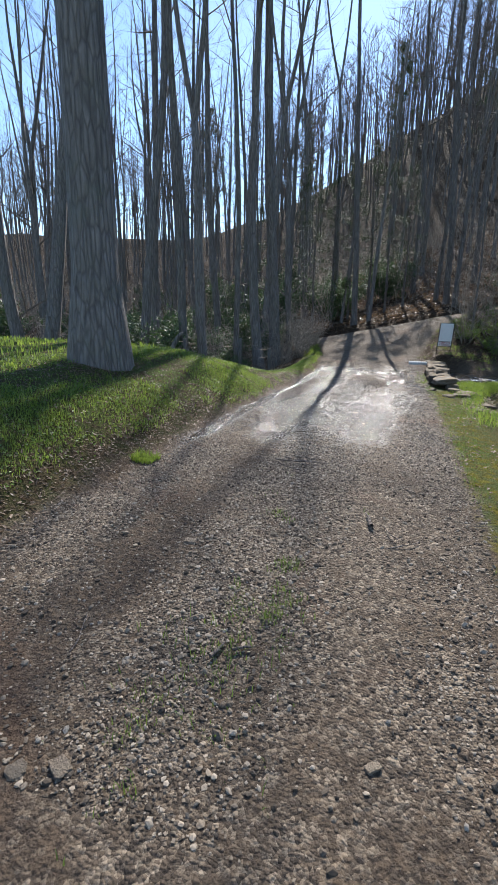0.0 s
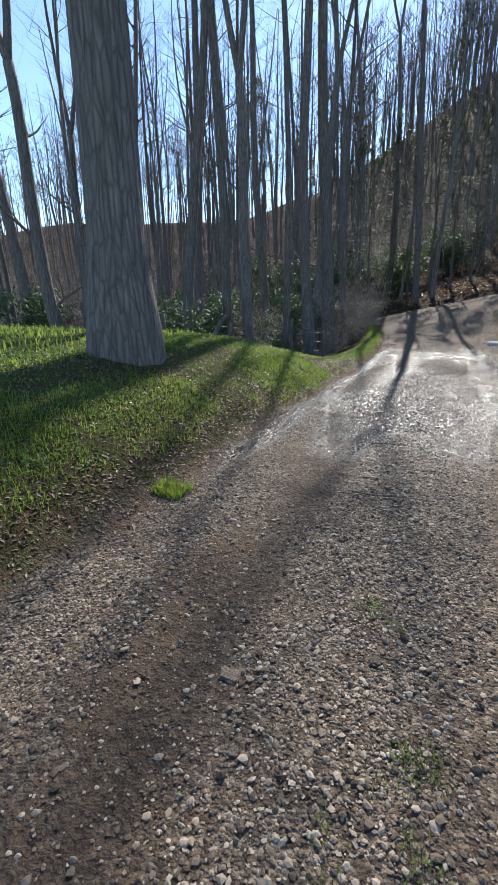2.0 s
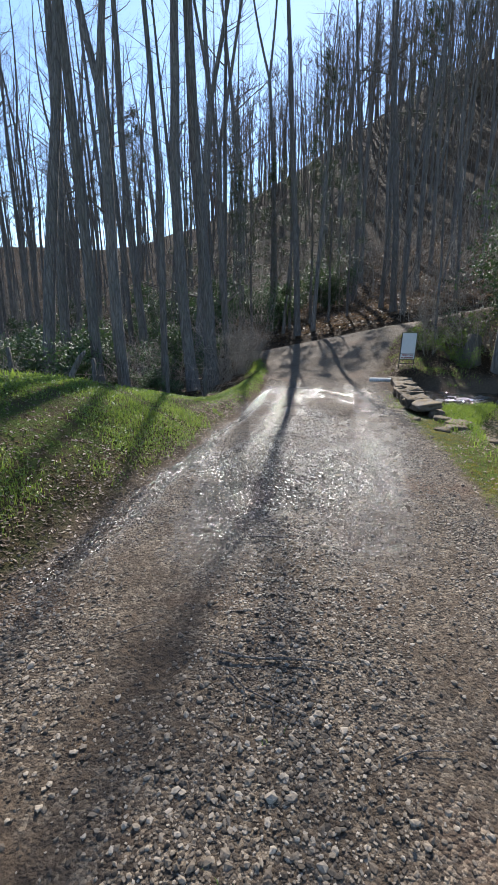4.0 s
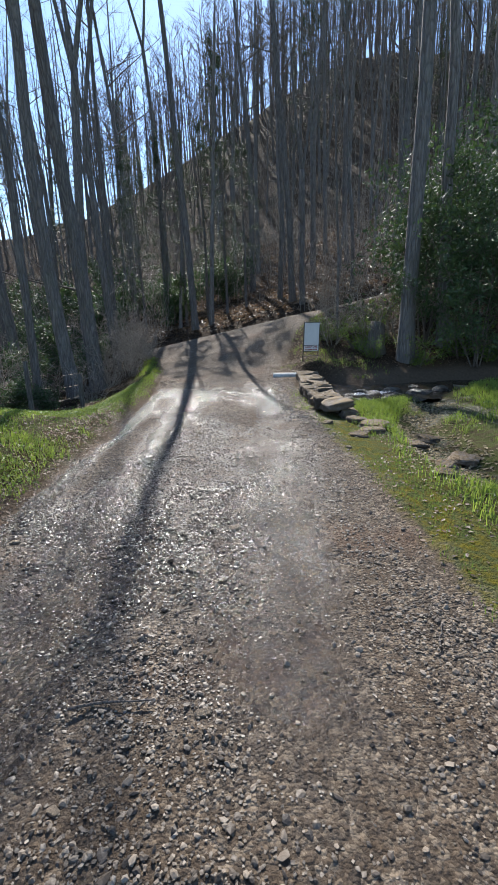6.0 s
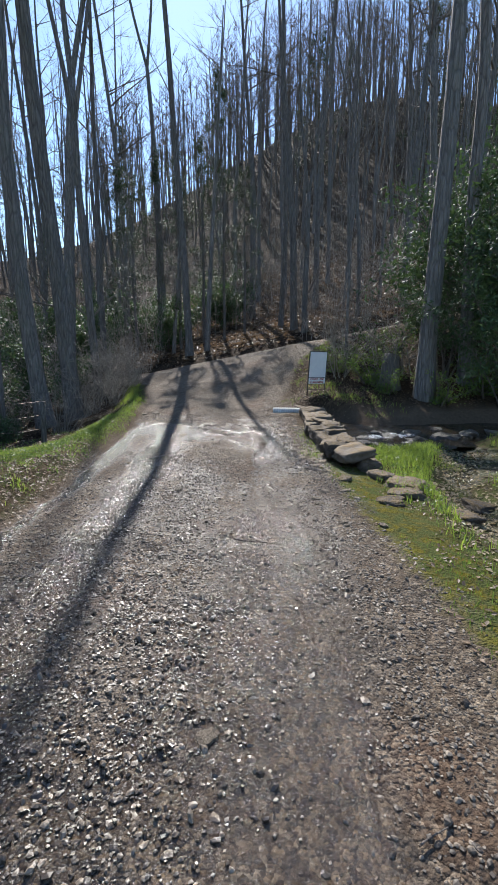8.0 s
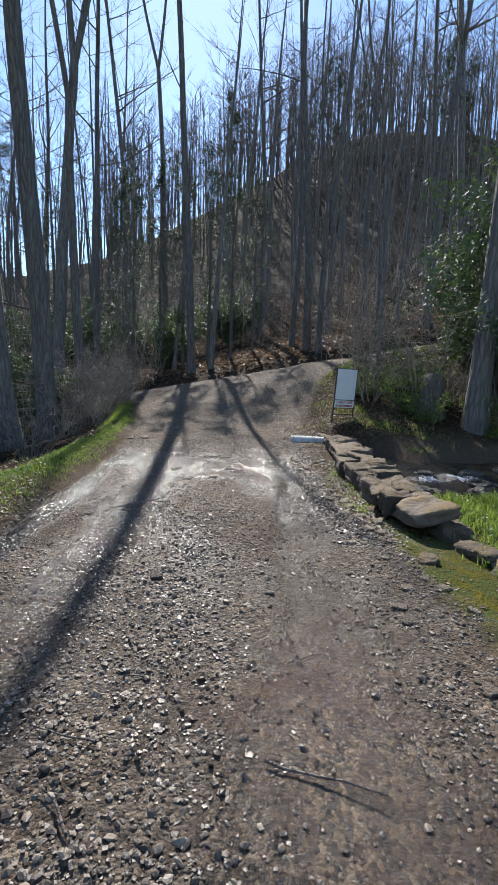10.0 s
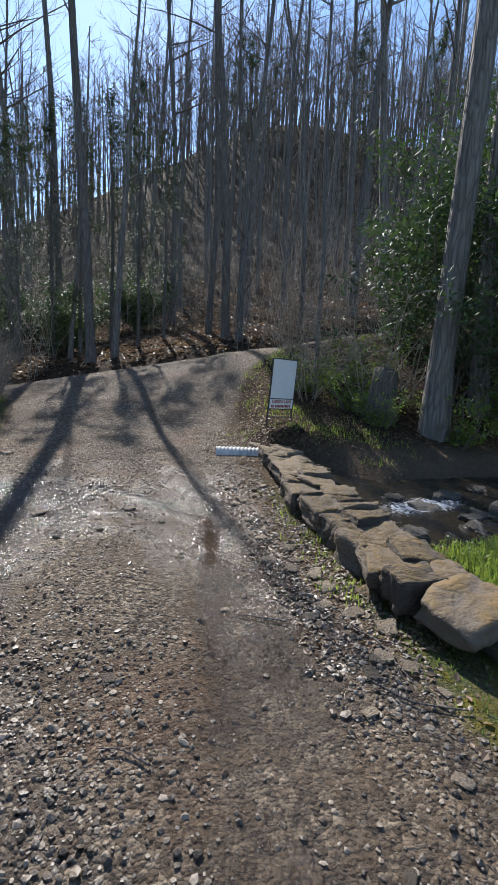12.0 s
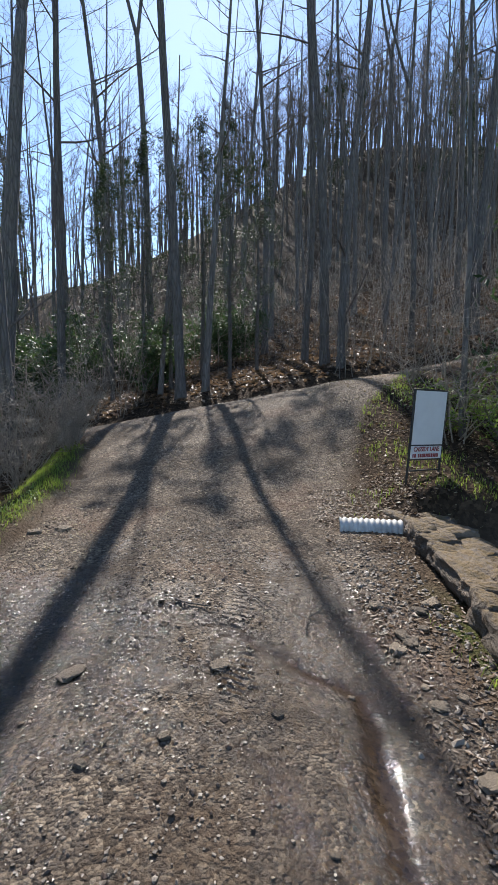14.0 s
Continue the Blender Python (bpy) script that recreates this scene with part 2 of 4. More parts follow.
M_PIPE = plain_material("weathered_plastic_pipe", (0.50, 0.48, 0.43), 0.6, 0.0, 0.85, 9.0)
M_POST = bark_material("old_post_wood", (0.07, 0.06, 0.05), (0.17, 0.15, 0.125), 1.6, False)
M_WIRE = plain_material("rusty_wire", (0.12, 0.09, 0.07), 0.6, 0.5)


# ---- mesh helpers ----
def mesh_of(name, verts, faces, material, smooth=True):
    me = bpy.data.meshes.new(name)
    me.from_pydata([tuple(v) for v in verts], [], faces)
    me.materials.append(material)
    if smooth:
        me.shade_smooth()
    return me


def fast_mesh(name, verts, faces, material, smooth=True):
    """A mesh from numpy arrays; faces all of one size."""
    me = bpy.data.meshes.new(name)
    k = faces.shape[1]
    me.vertices.add(len(verts)), me.loops.add(faces.size), me.polygons.add(len(faces))
    me.vertices.foreach_set("co", np.ascontiguousarray(verts, dtype=np.float32).ravel())
    me.loops.foreach_set("vertex_index", np.ascontiguousarray(faces, dtype=np.int32).ravel())
    me.polygons.foreach_set("loop_start", np.arange(0, faces.size, k, dtype=np.int32))
    me.polygons.foreach_set("use_smooth", np.full(len(faces), smooth))
    me.update(calc_edges=True)
    me.materials.append(material)
    return me


def part(name, me, parent, label="", at=None):
    ob = new(name, me)
    ob.parent = parent
    if at is not None:
        ob.matrix_basis = at
    return tagged(ob, label)


def root(name, m, label, category, group="", kind=""):
    ob = new(name)
    ob.empty_display_size = 0.1
    ob.matrix_basis = m
    return tagged(ob, label, category, group, kind)


def box(bm, size, m, bevel=0.0):
    r = bmesh.ops.create_cube(bm, size=1.0, matrix=m @ Matrix.Diagonal((*size, 1)))
    if bevel:
        edges = {e for v in r["verts"] for e in v.link_edges}
        bmesh.ops.bevel(bm, geom=list(edges), offset=bevel, segments=1, affect="EDGES")


def bm_mesh(name, bm, material, smooth=False):
    me = bpy.data.meshes.new(name)
    bm.to_mesh(me)
    bm.free()
    me.materials.append(material)
    if smooth:
        me.shade_smooth()
    return me


def tube(verts, faces, pts, radii, sides):
    """Adds a tapered tube along pts."""
    start = len(verts)
    prev = Vector((1, 0, 0))
    for i, (p, r) in enumerate(zip(pts, radii)):
        d = (pts[min(i + 1, len(pts) - 1)] - pts[max(i - 1, 0)]).normalized()
        u = prev - d * prev.dot(d)
        if u.length < 1e-4:
            u = d.orthogonal()
        u.normalize()
        prev = u
        w = d.cross(u)
        for k in range(sides):
            a = 2 * math.pi * k / sides
            verts.append(p + (u * math.cos(a) + w * math.sin(a)) * r)
    for i in range(len(pts) - 1):
        for k in range(sides):
            a, b = start + i * sides + k, start + i * sides + (k + 1) % sides
            faces.append((a, b, b + sides, a + sides))
    faces.append(tuple(start + (len(pts) - 1) * sides + k for k in range(sides)))


def sm(a, b, v):
    t = np.clip((v - a) / (b - a), 0, 1)
    return t * t * (3 - 2 * t)


# ---- the lie of the land ----
_rng = np.random.default_rng(5)
_waves = [(_rng.uniform(0, 6.28), _rng.uniform(0, 6.28), 2 ** (k / 2.0)) for k in range(14)]


def rough(x, y, scale):
    """Smooth pseudo-random relief between about -1 and 1."""
    v = 0
    for a, p, f in _waves[:9]:
        v = v + np.sin((x * math.cos(a * 3) + y * math.sin(a * 3)) * f / scale + p + 1.7 * np.sin((y * math.cos(a) - x * math.sin(a)) * f / scale * 0.6)) / (f ** 0.8)
    return v / 2.2


CREEK = [(30.0, 12.5), (9.0, 14.5), (5.6, 15.0), (4.2, 14.9), (3.1, 14.5), (2.4, 14.9), (2.1, 15.6)]
OUTFLOW = [(-2.6, 16.6), (-4.4, 16.4), (-8.0, 15.4), (-30.0, 14.0)]
RUNNEL = [(4.2, 13.6), (3.1, 11.6), (2.75, 9.9), (2.85, 8.4), (3.4, 6.6), (4.4, 4.0), (6.0, -2.0)]
RIVULET = [(-0.5, 14.95), (-0.02, 14.75), (0.27, 14.5), (0.49, 14.28), (0.71, 14.15), (0.6, 13.3), (0.49, 12.45), (0.42, 11.3), (0.4, 10.6), (0.33, 10.0)]
RUT = [(-1.1, 14.7), (-0.92, 13.4), (-0.9, 12.5), (-0.97, 11.5), (-1.2, 9.5), (-1.2, 6.0)]


def far_from(line, x, y):
    """Distance to a line of points."""
    best = np.full(np.shape(x), 1e9)
    for (ax, ay), (bx, by) in zip(line, line[1:]):
        dx, dy = bx - ax, by - ay
        t = np.clip(((x - ax) * dx + (y - ay) * dy) / (dx * dx + dy * dy), 0, 1)
        best = np.minimum(best, np.hypot(x - ax - t * dx, y - ay - t * dy))
    return best


def left_edge(y):
    return np.interp(y, [-60, 3, 8, 11, 15.5, 18, 20.3, 21.3, 22.2, 22.6], [-2.1, -2.1, -1.9, -1.82, -1.9, -2.05, -2.45, -3.2, -5.0, -80])


def right_edge(y):
    return np.interp(y, [-60, 3, 6, 9, 11, 12.5, 15.5, 17, 18.5, 20.0, 21.3, 22.2, 22.8], [1.3, 1.3, 1.35, 1.42, 1.4, 1.22, 1.2, 1.3, 1.65, 2.3, 3.3, 5.0, 80])


def height(x, y):
    x, y = np.asarray(x, float), np.asarray(y, float)
    z = np.interp(y, [-60, -6, 0, 5, 8, 10.5, 12, 14.3, 16, 18, 20], [-0.3, 0.0, 0.0, 0.04, 0.05, -0.07, -0.1, -0.1, -0.03, 0.0, 0.0])
    cx = np.clip(x, -9, 16)
    z = z + sm(15.5, 21.5, y) * 0.19 * (cx + 2.2) + sm(17.5, 23, y) * 0.62
    # wheel tracks
    drive = 1 - sm(17, 20, y)
    for c, w in ((-1.05, 0.26), (0.72, 0.26)):
        z = z - 0.032 * np.exp(-(((x - c - 0.1 * np.sin(y * 0.6)) / w) ** 2)) * drive
    z = z + 0.016 * rough(x, y, 0.8) * (1 - sm(24, 40, y)) + 0.007 * rough(x + 7, y, 0.22) * (1 - sm(20, 24, y))
    # clods and gravel heaps of the trodden crown
    crown = np.exp(-(((x + 0.35) / 0.5) ** 2)) * sm(3, 5, y) * (1 - sm(15.5, 17, y))
    z = z + (0.005 + 0.014 * crown) * (np.abs(rough(x, y + 3, 0.085)) - 0.3) * (1 - sm(18, 21, y)) * (np.abs(x) < 2.6)
    # bank and lawn beside the drive
    d = np.maximum(0, left_edge(np.minimum(y, 20.4)) - x)
    lift = np.interp(d, [0, 0.15, 0.4, 1.2, 2.0, 4.0, 9.0, 16.0, 40.0], [0, 0.05, 0.2, 0.58, 0.82, 0.95, 1.0, 0.8, 0.6])
    drop = -np.interp(d, [0, 0.5, 1.2, 2.5, 5.0, 40.0], [0, -0.05, 0.2, 0.4, 0.65, 0.3])
    side = sm(8.5, 15.5, y)
    z = z + lift * (1 - side) + (drop + 0.12 * np.exp(-((d - 0.35) / 0.3) ** 2) * (d > 0.02)) * side * (1 - sm(19, 22.5, y))
    # ground on the creek's side
    e = np.maximum(0, x - np.maximum(right_edge(np.minimum(y, 17.2)), 1.45))
    z = z + np.interp(e, [0, 0.5, 1.5, 4, 40], [0, -0.06, -0.1, 0.15, 1.2]) * (1 - sm(15, 17, y))
    z = z + np.interp(e, [0, 0.6, 1.6, 3.5, 30], [0, 0.24, 0.2, 0.1, 1.0]) * sm(16.1, 16.9, y) * (1 - sm(20, 24, y))
    z = z - 0.2 * np.exp(-((far_from(RUNNEL, x, y) / 0.4) ** 2)) - 0.02 * np.exp(-((far_from(RIVULET, x, y) / 0.07) ** 2)) - 0.018 * np.exp(-((far_from(RUT, x, y) / 0.14) ** 2))
    c = far_from(CREEK, x, y)
    bed = sm(1.25, 0.6, c) * (x > 1.95)
    z = z * (1 - bed) + (-0.46 + 0.06 * rough(x, y, 0.4)) * bed
    o = far_from(OUTFLOW, x, y)
    bed = sm(1.1, 0.5, o) * (x < -2.3)
    z = z * (1 - bed) + (-0.75) * bed
    # shallow ditch, then the wooded hill
    z = z - 0.3 * np.exp(-(((y - 25.6) / 0.8) ** 2)) + 0.35 * sm(25.6, 27.5, y)
    up = np.clip(y - 27.0 + 0.06 * np.clip(x, -60, 60), 0, 85)
    z = z + (0.19 + 0.20 * sm(-45, 30, x)) * (0.45 * up + 0.0105 * up * up) + 0.25 * rough(x, y, 5.0) * sm(26, 34, y) + 2.2 * rough(x, y, 16.0) * sm(50, 90, y)
    return z


def masks(x, y):
    w = 0.10 * rough(x, y, 0.5) + 0.05 * rough(x, y, 0.15)
    road = sm(-0.12, 0.14, x - left_edge(y) + w) * sm(-0.12, 0.14, right_edge(y) - x + w) * sm(0.2, -0.2, y - 24.3 - 0.03 * x + 2 * w)
    left = sm(0.0, 0.35, left_edge(np.minimum(y, 20.4)) - x + w)
    grass = left * sm(20.8, 19.8, y) * (1 - 0.8 * sm(3.0, 4.2, -x) * sm(12, 14.5, y)) + (x > 1.4) * sm(15.5, 14.5, y) * 0.8
    hump = sm(0.5, 0.1, np.abs(x + 0.15 - 0.1 * np.sin(y))) * sm(5, 2, y)
    leaf = sm(23.8, 25.0, y) + left * sm(13.0, 15.0, y) * sm(-2.4, -3.2, x) + (x > 1.6) * sm(16.2, 16.8, y) + 0.75 * left * sm(1.1, 0.3, left_edge(y) - x) * (y < 12) + sm(-5, -9, x) * 0.5
    track = np.exp(-(((x - 0.5 + 0.15 * sm(9, 5, y)) / 0.33) ** 2)) + np.exp(-(((x + 1.02) / 0.34) ** 2)) + 0.5 * np.exp(-(((x + 0.25) / 0.5) ** 2)) * sm(9, 12, y)
    wet = sm(3.4, 6.5, y) * sm(17.0, 14.9, y + 0.6 * rough(x, y, 0.7)) * (0.475 + 0.26 * track + 0.30 * rough(x * 1.5, y * 0.5, 0.8) - 0.15 * sm(0.8, 1.3, x))
    stream = far_from(RIVULET, x + 0.05 * rough(x, y, 0.25), y + 0.05 * rough(y, x, 0.25))
    wet = wet + (0.34 + 0.25 * rough(x, y, 0.35)) * np.exp(-((stream / (0.085 + 0.03 * rough(y, x, 0.5))) ** 2)) * sm(10.8, 12.3, y) + (0.3 + 0.2 * rough(x, y, 0.6)) * np.exp(-((far_from(RUT, x, y) / 0.22) ** 2)) + 0.42 * np.clip(0.55 + 1.2 * rough(x, y, 0.3), 0, 1) * np.exp(-(((x + 0.25) / 0.55) ** 2 + ((y - 13.9) / 1.1) ** 2))
    wet = wet + 0.22 * np.exp(-((far_from(RUNNEL, x, y) / 0.25) ** 2)) + 0.7 * np.exp(-(((x - left_edge(y) - 0.1) / 0.14) ** 2)) * sm(3, 6, y) * sm(15, 13.5, y)
    moss = sm(1.25, 1.45, x) * sm(2.3, 1.7, x) * sm(13.5, 11.0, y) * sm(0, 3, y)
    mud = 0.55 * np.exp(-(((x + 1.05) / 0.35) ** 2)) * sm(6, 3, y) + 0.7 * np.exp(-((far_from(RUNNEL, x, y) / 0.5) ** 2)) + 0.6 * np.exp(-((far_from(RIVULET, x, y) / 0.1) ** 2)) * sm(10.8, 12.3, y) + 0.25 * sm(0.5, 0.9, x) * sm(8, 11, y) * sm(16, 14, y)
    return {"road": np.clip(road, 0, 1), "grass": np.clip(grass + 0.35 * hump, 0, 1), "leaf": np.clip(leaf, 0, 1), "wet": np.clip(wet * (0.15 + 0.85 * np.clip(road + (x > 1.3), 0, 1)), 0, 1.2), "moss": np.clip(moss, 0, 1), "mud": np.clip(mud, 0, 1), "tread": np.exp(-(((x - 0.13 - 0.06 * np.sin(y * 0.8)) / 0.10) ** 4)) * sm(10.5, 12.5, y) * sm(16.5, 15, y)}


def steps(*runs):
    """Grid lines: (from, to, step) runs put end to end."""
    out = []
    for a, b, s in runs:
        out.extend(np.arange(a, b - 1e-6, s))
    return np.array(out + [runs[-1][1]])


def build_ground():
    xs = steps((-900, -200, 100), (-200, -60, 14), (-60, -20, 3), (-20, -8, 0.6), (-8, -3.6, 0.16), (-3.6, -2.0, 0.07), (-2.0, 1.6, 0.034), (1.6, 3.2, 0.06), (3.2, 7, 0.12), (7, 20, 0.6), (20, 60, 3), (60, 200, 14), (200, 900, 100))
    ys = steps((-900, -100, 100), (-100, -20, 10), (-20, -1, 1.0), (-1, 0.2, 0.1), (0.2, 17.0, 0.038), (17.0, 25.6, 0.12), (25.6, 40, 0.5), (40, 120, 2.5), (120, 200, 10), (200, 900, 100))
    gx, gy = np.meshgrid(xs, ys)
    x, y = gx.ravel(), gy.ravel()
    z = height(x, y)
    co = np.stack([x, y, z], 1)
    m = masks(x, y)
    nx, ny = len(xs), len(ys)
    i = (np.arange(ny - 1)[:, None] * nx + np.arange(nx - 1)[None, :]).ravel()
    quads = np.stack([i, i + 1, i + 1 + nx, i + nx], 1)
    on = m["road"][quads].mean(1) > 0.5
    for name, pick, label in (("ground", ~on, "sloping ground of turf, soil, moss and leaf litter"), ("road", on, "wet brown gravel drive with wheel ruts meeting a lane")):
        q = quads[pick]
        used, flat = np.unique(q, return_inverse=True)
        me = fast_mesh(name, co[used], flat.reshape(-1, 4), M_GROUND)
        for key, v in m.items():
            a = me.attributes.new(key, "FLOAT", "POINT")
            a.data.foreach_set("value", v[used].astype(np.float32))
        tagged(new(name, me), label, "road" if name == "road" else "ground", "", "structure")


def ground_z(x, y):
    return float(height(x, y))


build_ground()


def build_water():
    xs, ys = steps((1.9, 6.5, 0.05), (6.5, 30, 1.0)), steps((10.5, 13.0, 0.2), (13.0, 17.2, 0.05))
    gx, gy = np.meshgrid(xs, ys)
    x, y = gx.ravel(), gy.ravel()
    z = -0.21 + 0.012 * rough(x, y, 0.25) + 0.02 * rough(x, y, 0.12) * np.exp(-(((x - 3.5) / 0.9) ** 2)) + 0.02 * np.clip(x - 5, 0, 40)
    nx, ny = len(xs), len(ys)
    i = (np.arange(ny - 1)[:, None] * nx + np.arange(nx - 1)[None, :]).ravel()
    quads = np.stack([i, i + 1, i + 1 + nx, i + nx], 1)
    keep = far_from(CREEK, x, y)[quads].mean(1) < 1.3
    used, flat = np.unique(quads[keep], return_inverse=True)
    me = fast_mesh("water", np.stack([x, y, z], 1)[used], flat.reshape(-1, 4), M_WATER)
    a = me.attributes.new("foam", "FLOAT", "POINT")
    a.data.foreach_set("value", (np.exp(-(((x - 3.2) / 0.9) ** 2)) * np.exp(-(((y - 14.65 - 0.25 * (x - 3.2)) / 0.38) ** 2)))[used].astype(np.float32))
    tagged(new("water", me), "shallow brown creek with white riffles over stones", "creek", "", "structure")


build_water()


# ---- trees ----
def grow(rng, verts, faces, start, way, length, radius, level, spread, sides, up=0.25, kids=5, twist=0.12, bare=0.35):
    """A limb and all that branches from it."""
    n = {0: 12, 1: 6, 2: 4, 3: 3}[level]
    pts, radii, d, p = [start], [radius], way.normalized(), start
    for i in range(n):
        d = (d + Vector((rng.gauss(0, twist), rng.gauss(0, twist), rng.gauss(0, twist * 0.6) + up * 0.12))).normalized()
        p = p + d * (length / n)
        pts.append(p)
        radii.append(radius * (1 - (0.80 if level else 0.72) * ((i + 1) / n) ** 0.9))
    tube(verts, faces, pts, radii, sides)
    return pts, radii


def tree_meshes(seed, tall, radius, first=0.35, limbs=14, fork=0.0, lean=(0, 0), twist=0.05, droop=0.25, twigs=3, flare=1.35):
    """Trunk and crown of one bare tree, base at the origin."""
    rng = random.Random(seed)
    tv, tf, cv, cf = [], [], [], []
    stems = [(Vector((0, 0, -0.25)), Vector((lean[0], lean[1], 1)), tall, radius)]
    trunks = []
    for s, w, ln, r in stems:
        n = 16
        p, d = s, w.normalized()
        pts, radii = [p], [r * flare]
        cut = fork if fork else 1.0
        for i in range(n):
            f = (i + 1) / n * cut
            d = (d + Vector((rng.gauss(0, twist), rng.gauss(0, twist), 0.03))).normalized()
            p = p + d * (ln * cut / n)
            pts.append(p)
            radii.append(r * ((1 + (flare - 1) * max(0, 1 - f * ln / 0.9)) * (1 - 0.82 * f ** 1.1)))
        tube(tv, tf, pts, radii, 10)
        trunks.append((pts, radii))
    if fork:
        pts, radii = trunks[0]
        for k in (-1, 1):
            w = (pts[-1] - pts[-2]).normalized() + Vector((0.22 * k, rng.uniform(-0.1, 0.1), 0.0))
            q, d, r, p = [pts[-1]], w.normalized(), radii[-1] * 0.8, pts[-1]
            rr = [r]
            for i in range(10):
                d = (d + Vector((rng.gauss(0, twist) - 0.02 * k, rng.gauss(0, twist), 0.04))).normalized()
                p = p + d * tall * (1 - fork) / 10
                q.append(p), rr.append(r * (1 - 0.85 * (i + 1) / 10))
            tube(tv, tf, q, rr, 8)
            trunks.append((q, rr))
    for i in range(limbs):
        pts, radii = rng.choice(trunks[1:]) if fork and rng.random() < 0.8 else trunks[0]
        f = first + (1 - first) * (i + rng.random()) / limbs if len(trunks) == 1 else rng.uniform(0.1, 1)
        k = min(len(pts) - 2, int(f * (len(pts) - 1)))
        base = pts[k].lerp(pts[k + 1], rng.random())
        a = rng.uniform(0, 6.283)
        rise = rng.uniform(0.25, 1.0)
        ln = tall * rng.uniform(0.10, 0.22) * (1.15 - 0.6 * f)
        lp, lr = grow(rng, cv, cf, base, Vector((math.cos(a), math.sin(a), rise)), ln, max(0.012, radii[k] * rng.uniform(0.25, 0.45)), 1, 0.5, 4, droop)
        for j in range(4 if twigs > 1 else 3):
            m = rng.randint(1, len(lp) - 2)
            b = rng.uniform(0, 6.283)
            w = (lp[m + 1] - lp[m]).normalized() + Vector((math.cos(b), math.sin(b), rng.uniform(0, 0.9))) * 0.8
            sp, sr = grow(rng, cv, cf, lp[m], w, ln * rng.uniform(0.35, 0.65), max(0.008, lr[m] * 0.55), 2, 0.5, 3, droop)
            for q in range(twigs):
                m2 = rng.randint(1, len(sp) - 2)
                b = rng.uniform(0, 6.283)
                w = (sp[m2 + 1] - sp[m2]).normalized() + Vector((math.cos(b), math.sin(b), rng.uniform(-0.2, 0.8))) * 0.9
                grow(rng, cv, cf, sp[m2], w, ln * rng.uniform(0.2, 0.38), max(0.006, sr[m2] * 0.55), 3, 0.5, 3, droop)
    return mesh_of("trunk", tv, tf, M_BARK), mesh_of("crown", cv, cf, M_TWIG)


def tree(x, y, seed, tall, radius, label, turn=0.0, group="bare trees", **more):
    t = root("tree", pose(x, y, ground_z(x, y), 0, 0, turn), label, "tree", group)
    trunk, crown = tree_meshes(seed, tall, radius, **more)
    part("trunk", trunk, t), part("crown", crown, t, "bare grey branches and twigs")
    return t


# the great trunk on the lawn
oak = tree(-4.06, 6.15, 3, 26, 0.375, "massive grey-barked tree on the grassy bank", group="", first=0.42, limbs=12, twist=0.010, flare=1.5, lean=(0.012, 0.0))
oak.children[0].data.materials[0] = M_OAKBARK

# trees beside the drive and on the creek bank
for i, (x, y, tall, r, fork, lx, ly) in enumerate([
    (-4.6, 17.8, 21, 0.21, 0.0, -0.07, 0.0), (-4.15, 18.6, 23, 0.23, 0.0, -0.03, 0.0), (-4.0, 20.6, 19, 0.13, 0.42, -0.05, 0.02),
    (-6.6, 15.0, 20, 0.16, 0.0, -0.1, 0.0), (-6.2, 15.9, 22, 0.19, 0.4, -0.06, 0.0), (-5.4, 17.0, 18, 0.12, 0.0, -0.05, 0.0),
    (-8.6, 15.5, 21, 0.2, 0.0, -0.1, 0.0), (-11.3, 13.6, 22, 0.27, 0.0, -0.16, 0.0), (-13.2, 14.6, 22, 0.25, 0.45, -0.14, 0.0),
    (-9.6, 18.5, 23, 0.2, 0.0, -0.05, 0.0), (-7.4, 20.6, 22, 0.18, 0.0, 0.0, 0.0), (-6.4, 25.2, 24, 0.24, 0.5, 0.0, 0.0),
    (4.75, 16.9, 22, 0.21, 0.0, 0.0, 0.0), (3.2, 18.4, 9, 0.045, 0.0, 0.1, 0.0), (6.1, 17.6, 20, 0.17, 0.0, 0.05, 0.0), (7.4, 16.2, 21, 0.2, 0.0, 0.06, 0.0),
    (-1.75, 27.3, 23, 0.165, 0.72, -0.038, 0.0), (-2.6, 28.4, 11, 0.09, 0.0, 0.05, 0.0), (-1.0, 27.6, 13.5, 0.12, 0.0, 0.08, 0.0), (-5.6, 27.4, 22, 0.14, 0.0, 0.0, 0.0), (3.4, 27.2, 15, 0.13, 0.4, 0.0, 0.0), (-3.3, 31.0, 24, 0.15, 0.55, 0.0, 0.0),
    (-17.0, 17.0, 22, 0.25, 0.0, -0.1, 0.0), (-14.5, 21.0, 22, 0.22, 0.0, -0.05, 0.0), (-20.0, 24.0, 22, 0.25, 0.5, 0.0, 0.0), (10.5, 19.0, 21, 0.22, 0.0, 0.0, 0.0),
]):
    tree(x, y, 40 + i, tall, r, "bare forked tree rising beside the drive" if fork else "straight bare tree with grey bark in the creek wood", 0 if fork or y > 27 else 37 * i, fork=fork, lean=(lx, ly), twist=0.022 if y < 27 else 0.012, limbs=8 if y < 27 else 12, first=0.58 if y < 27 else 0.4)

stump = root("stump", pose(4.1, 17.55, ground_z(4.1, 17.55)), "dark rotten tree stump among the bank brush", "stump")
v, f = [], []
tube(v, f, [Vector((0, 0, -0.2)), Vector((0, 0, 0.05)), Vector((0.01, 0, 0.25)), Vector((0.03, 0, 0.62)), Vector((0.05, 0.01, 0.8)), Vector((0.06, 0.02, 0.74))], [0.34, 0.3, 0.25, 0.22, 0.2, 0.05], 12)
part("stem", mesh_of("stem", v, f, M_POST), stump)

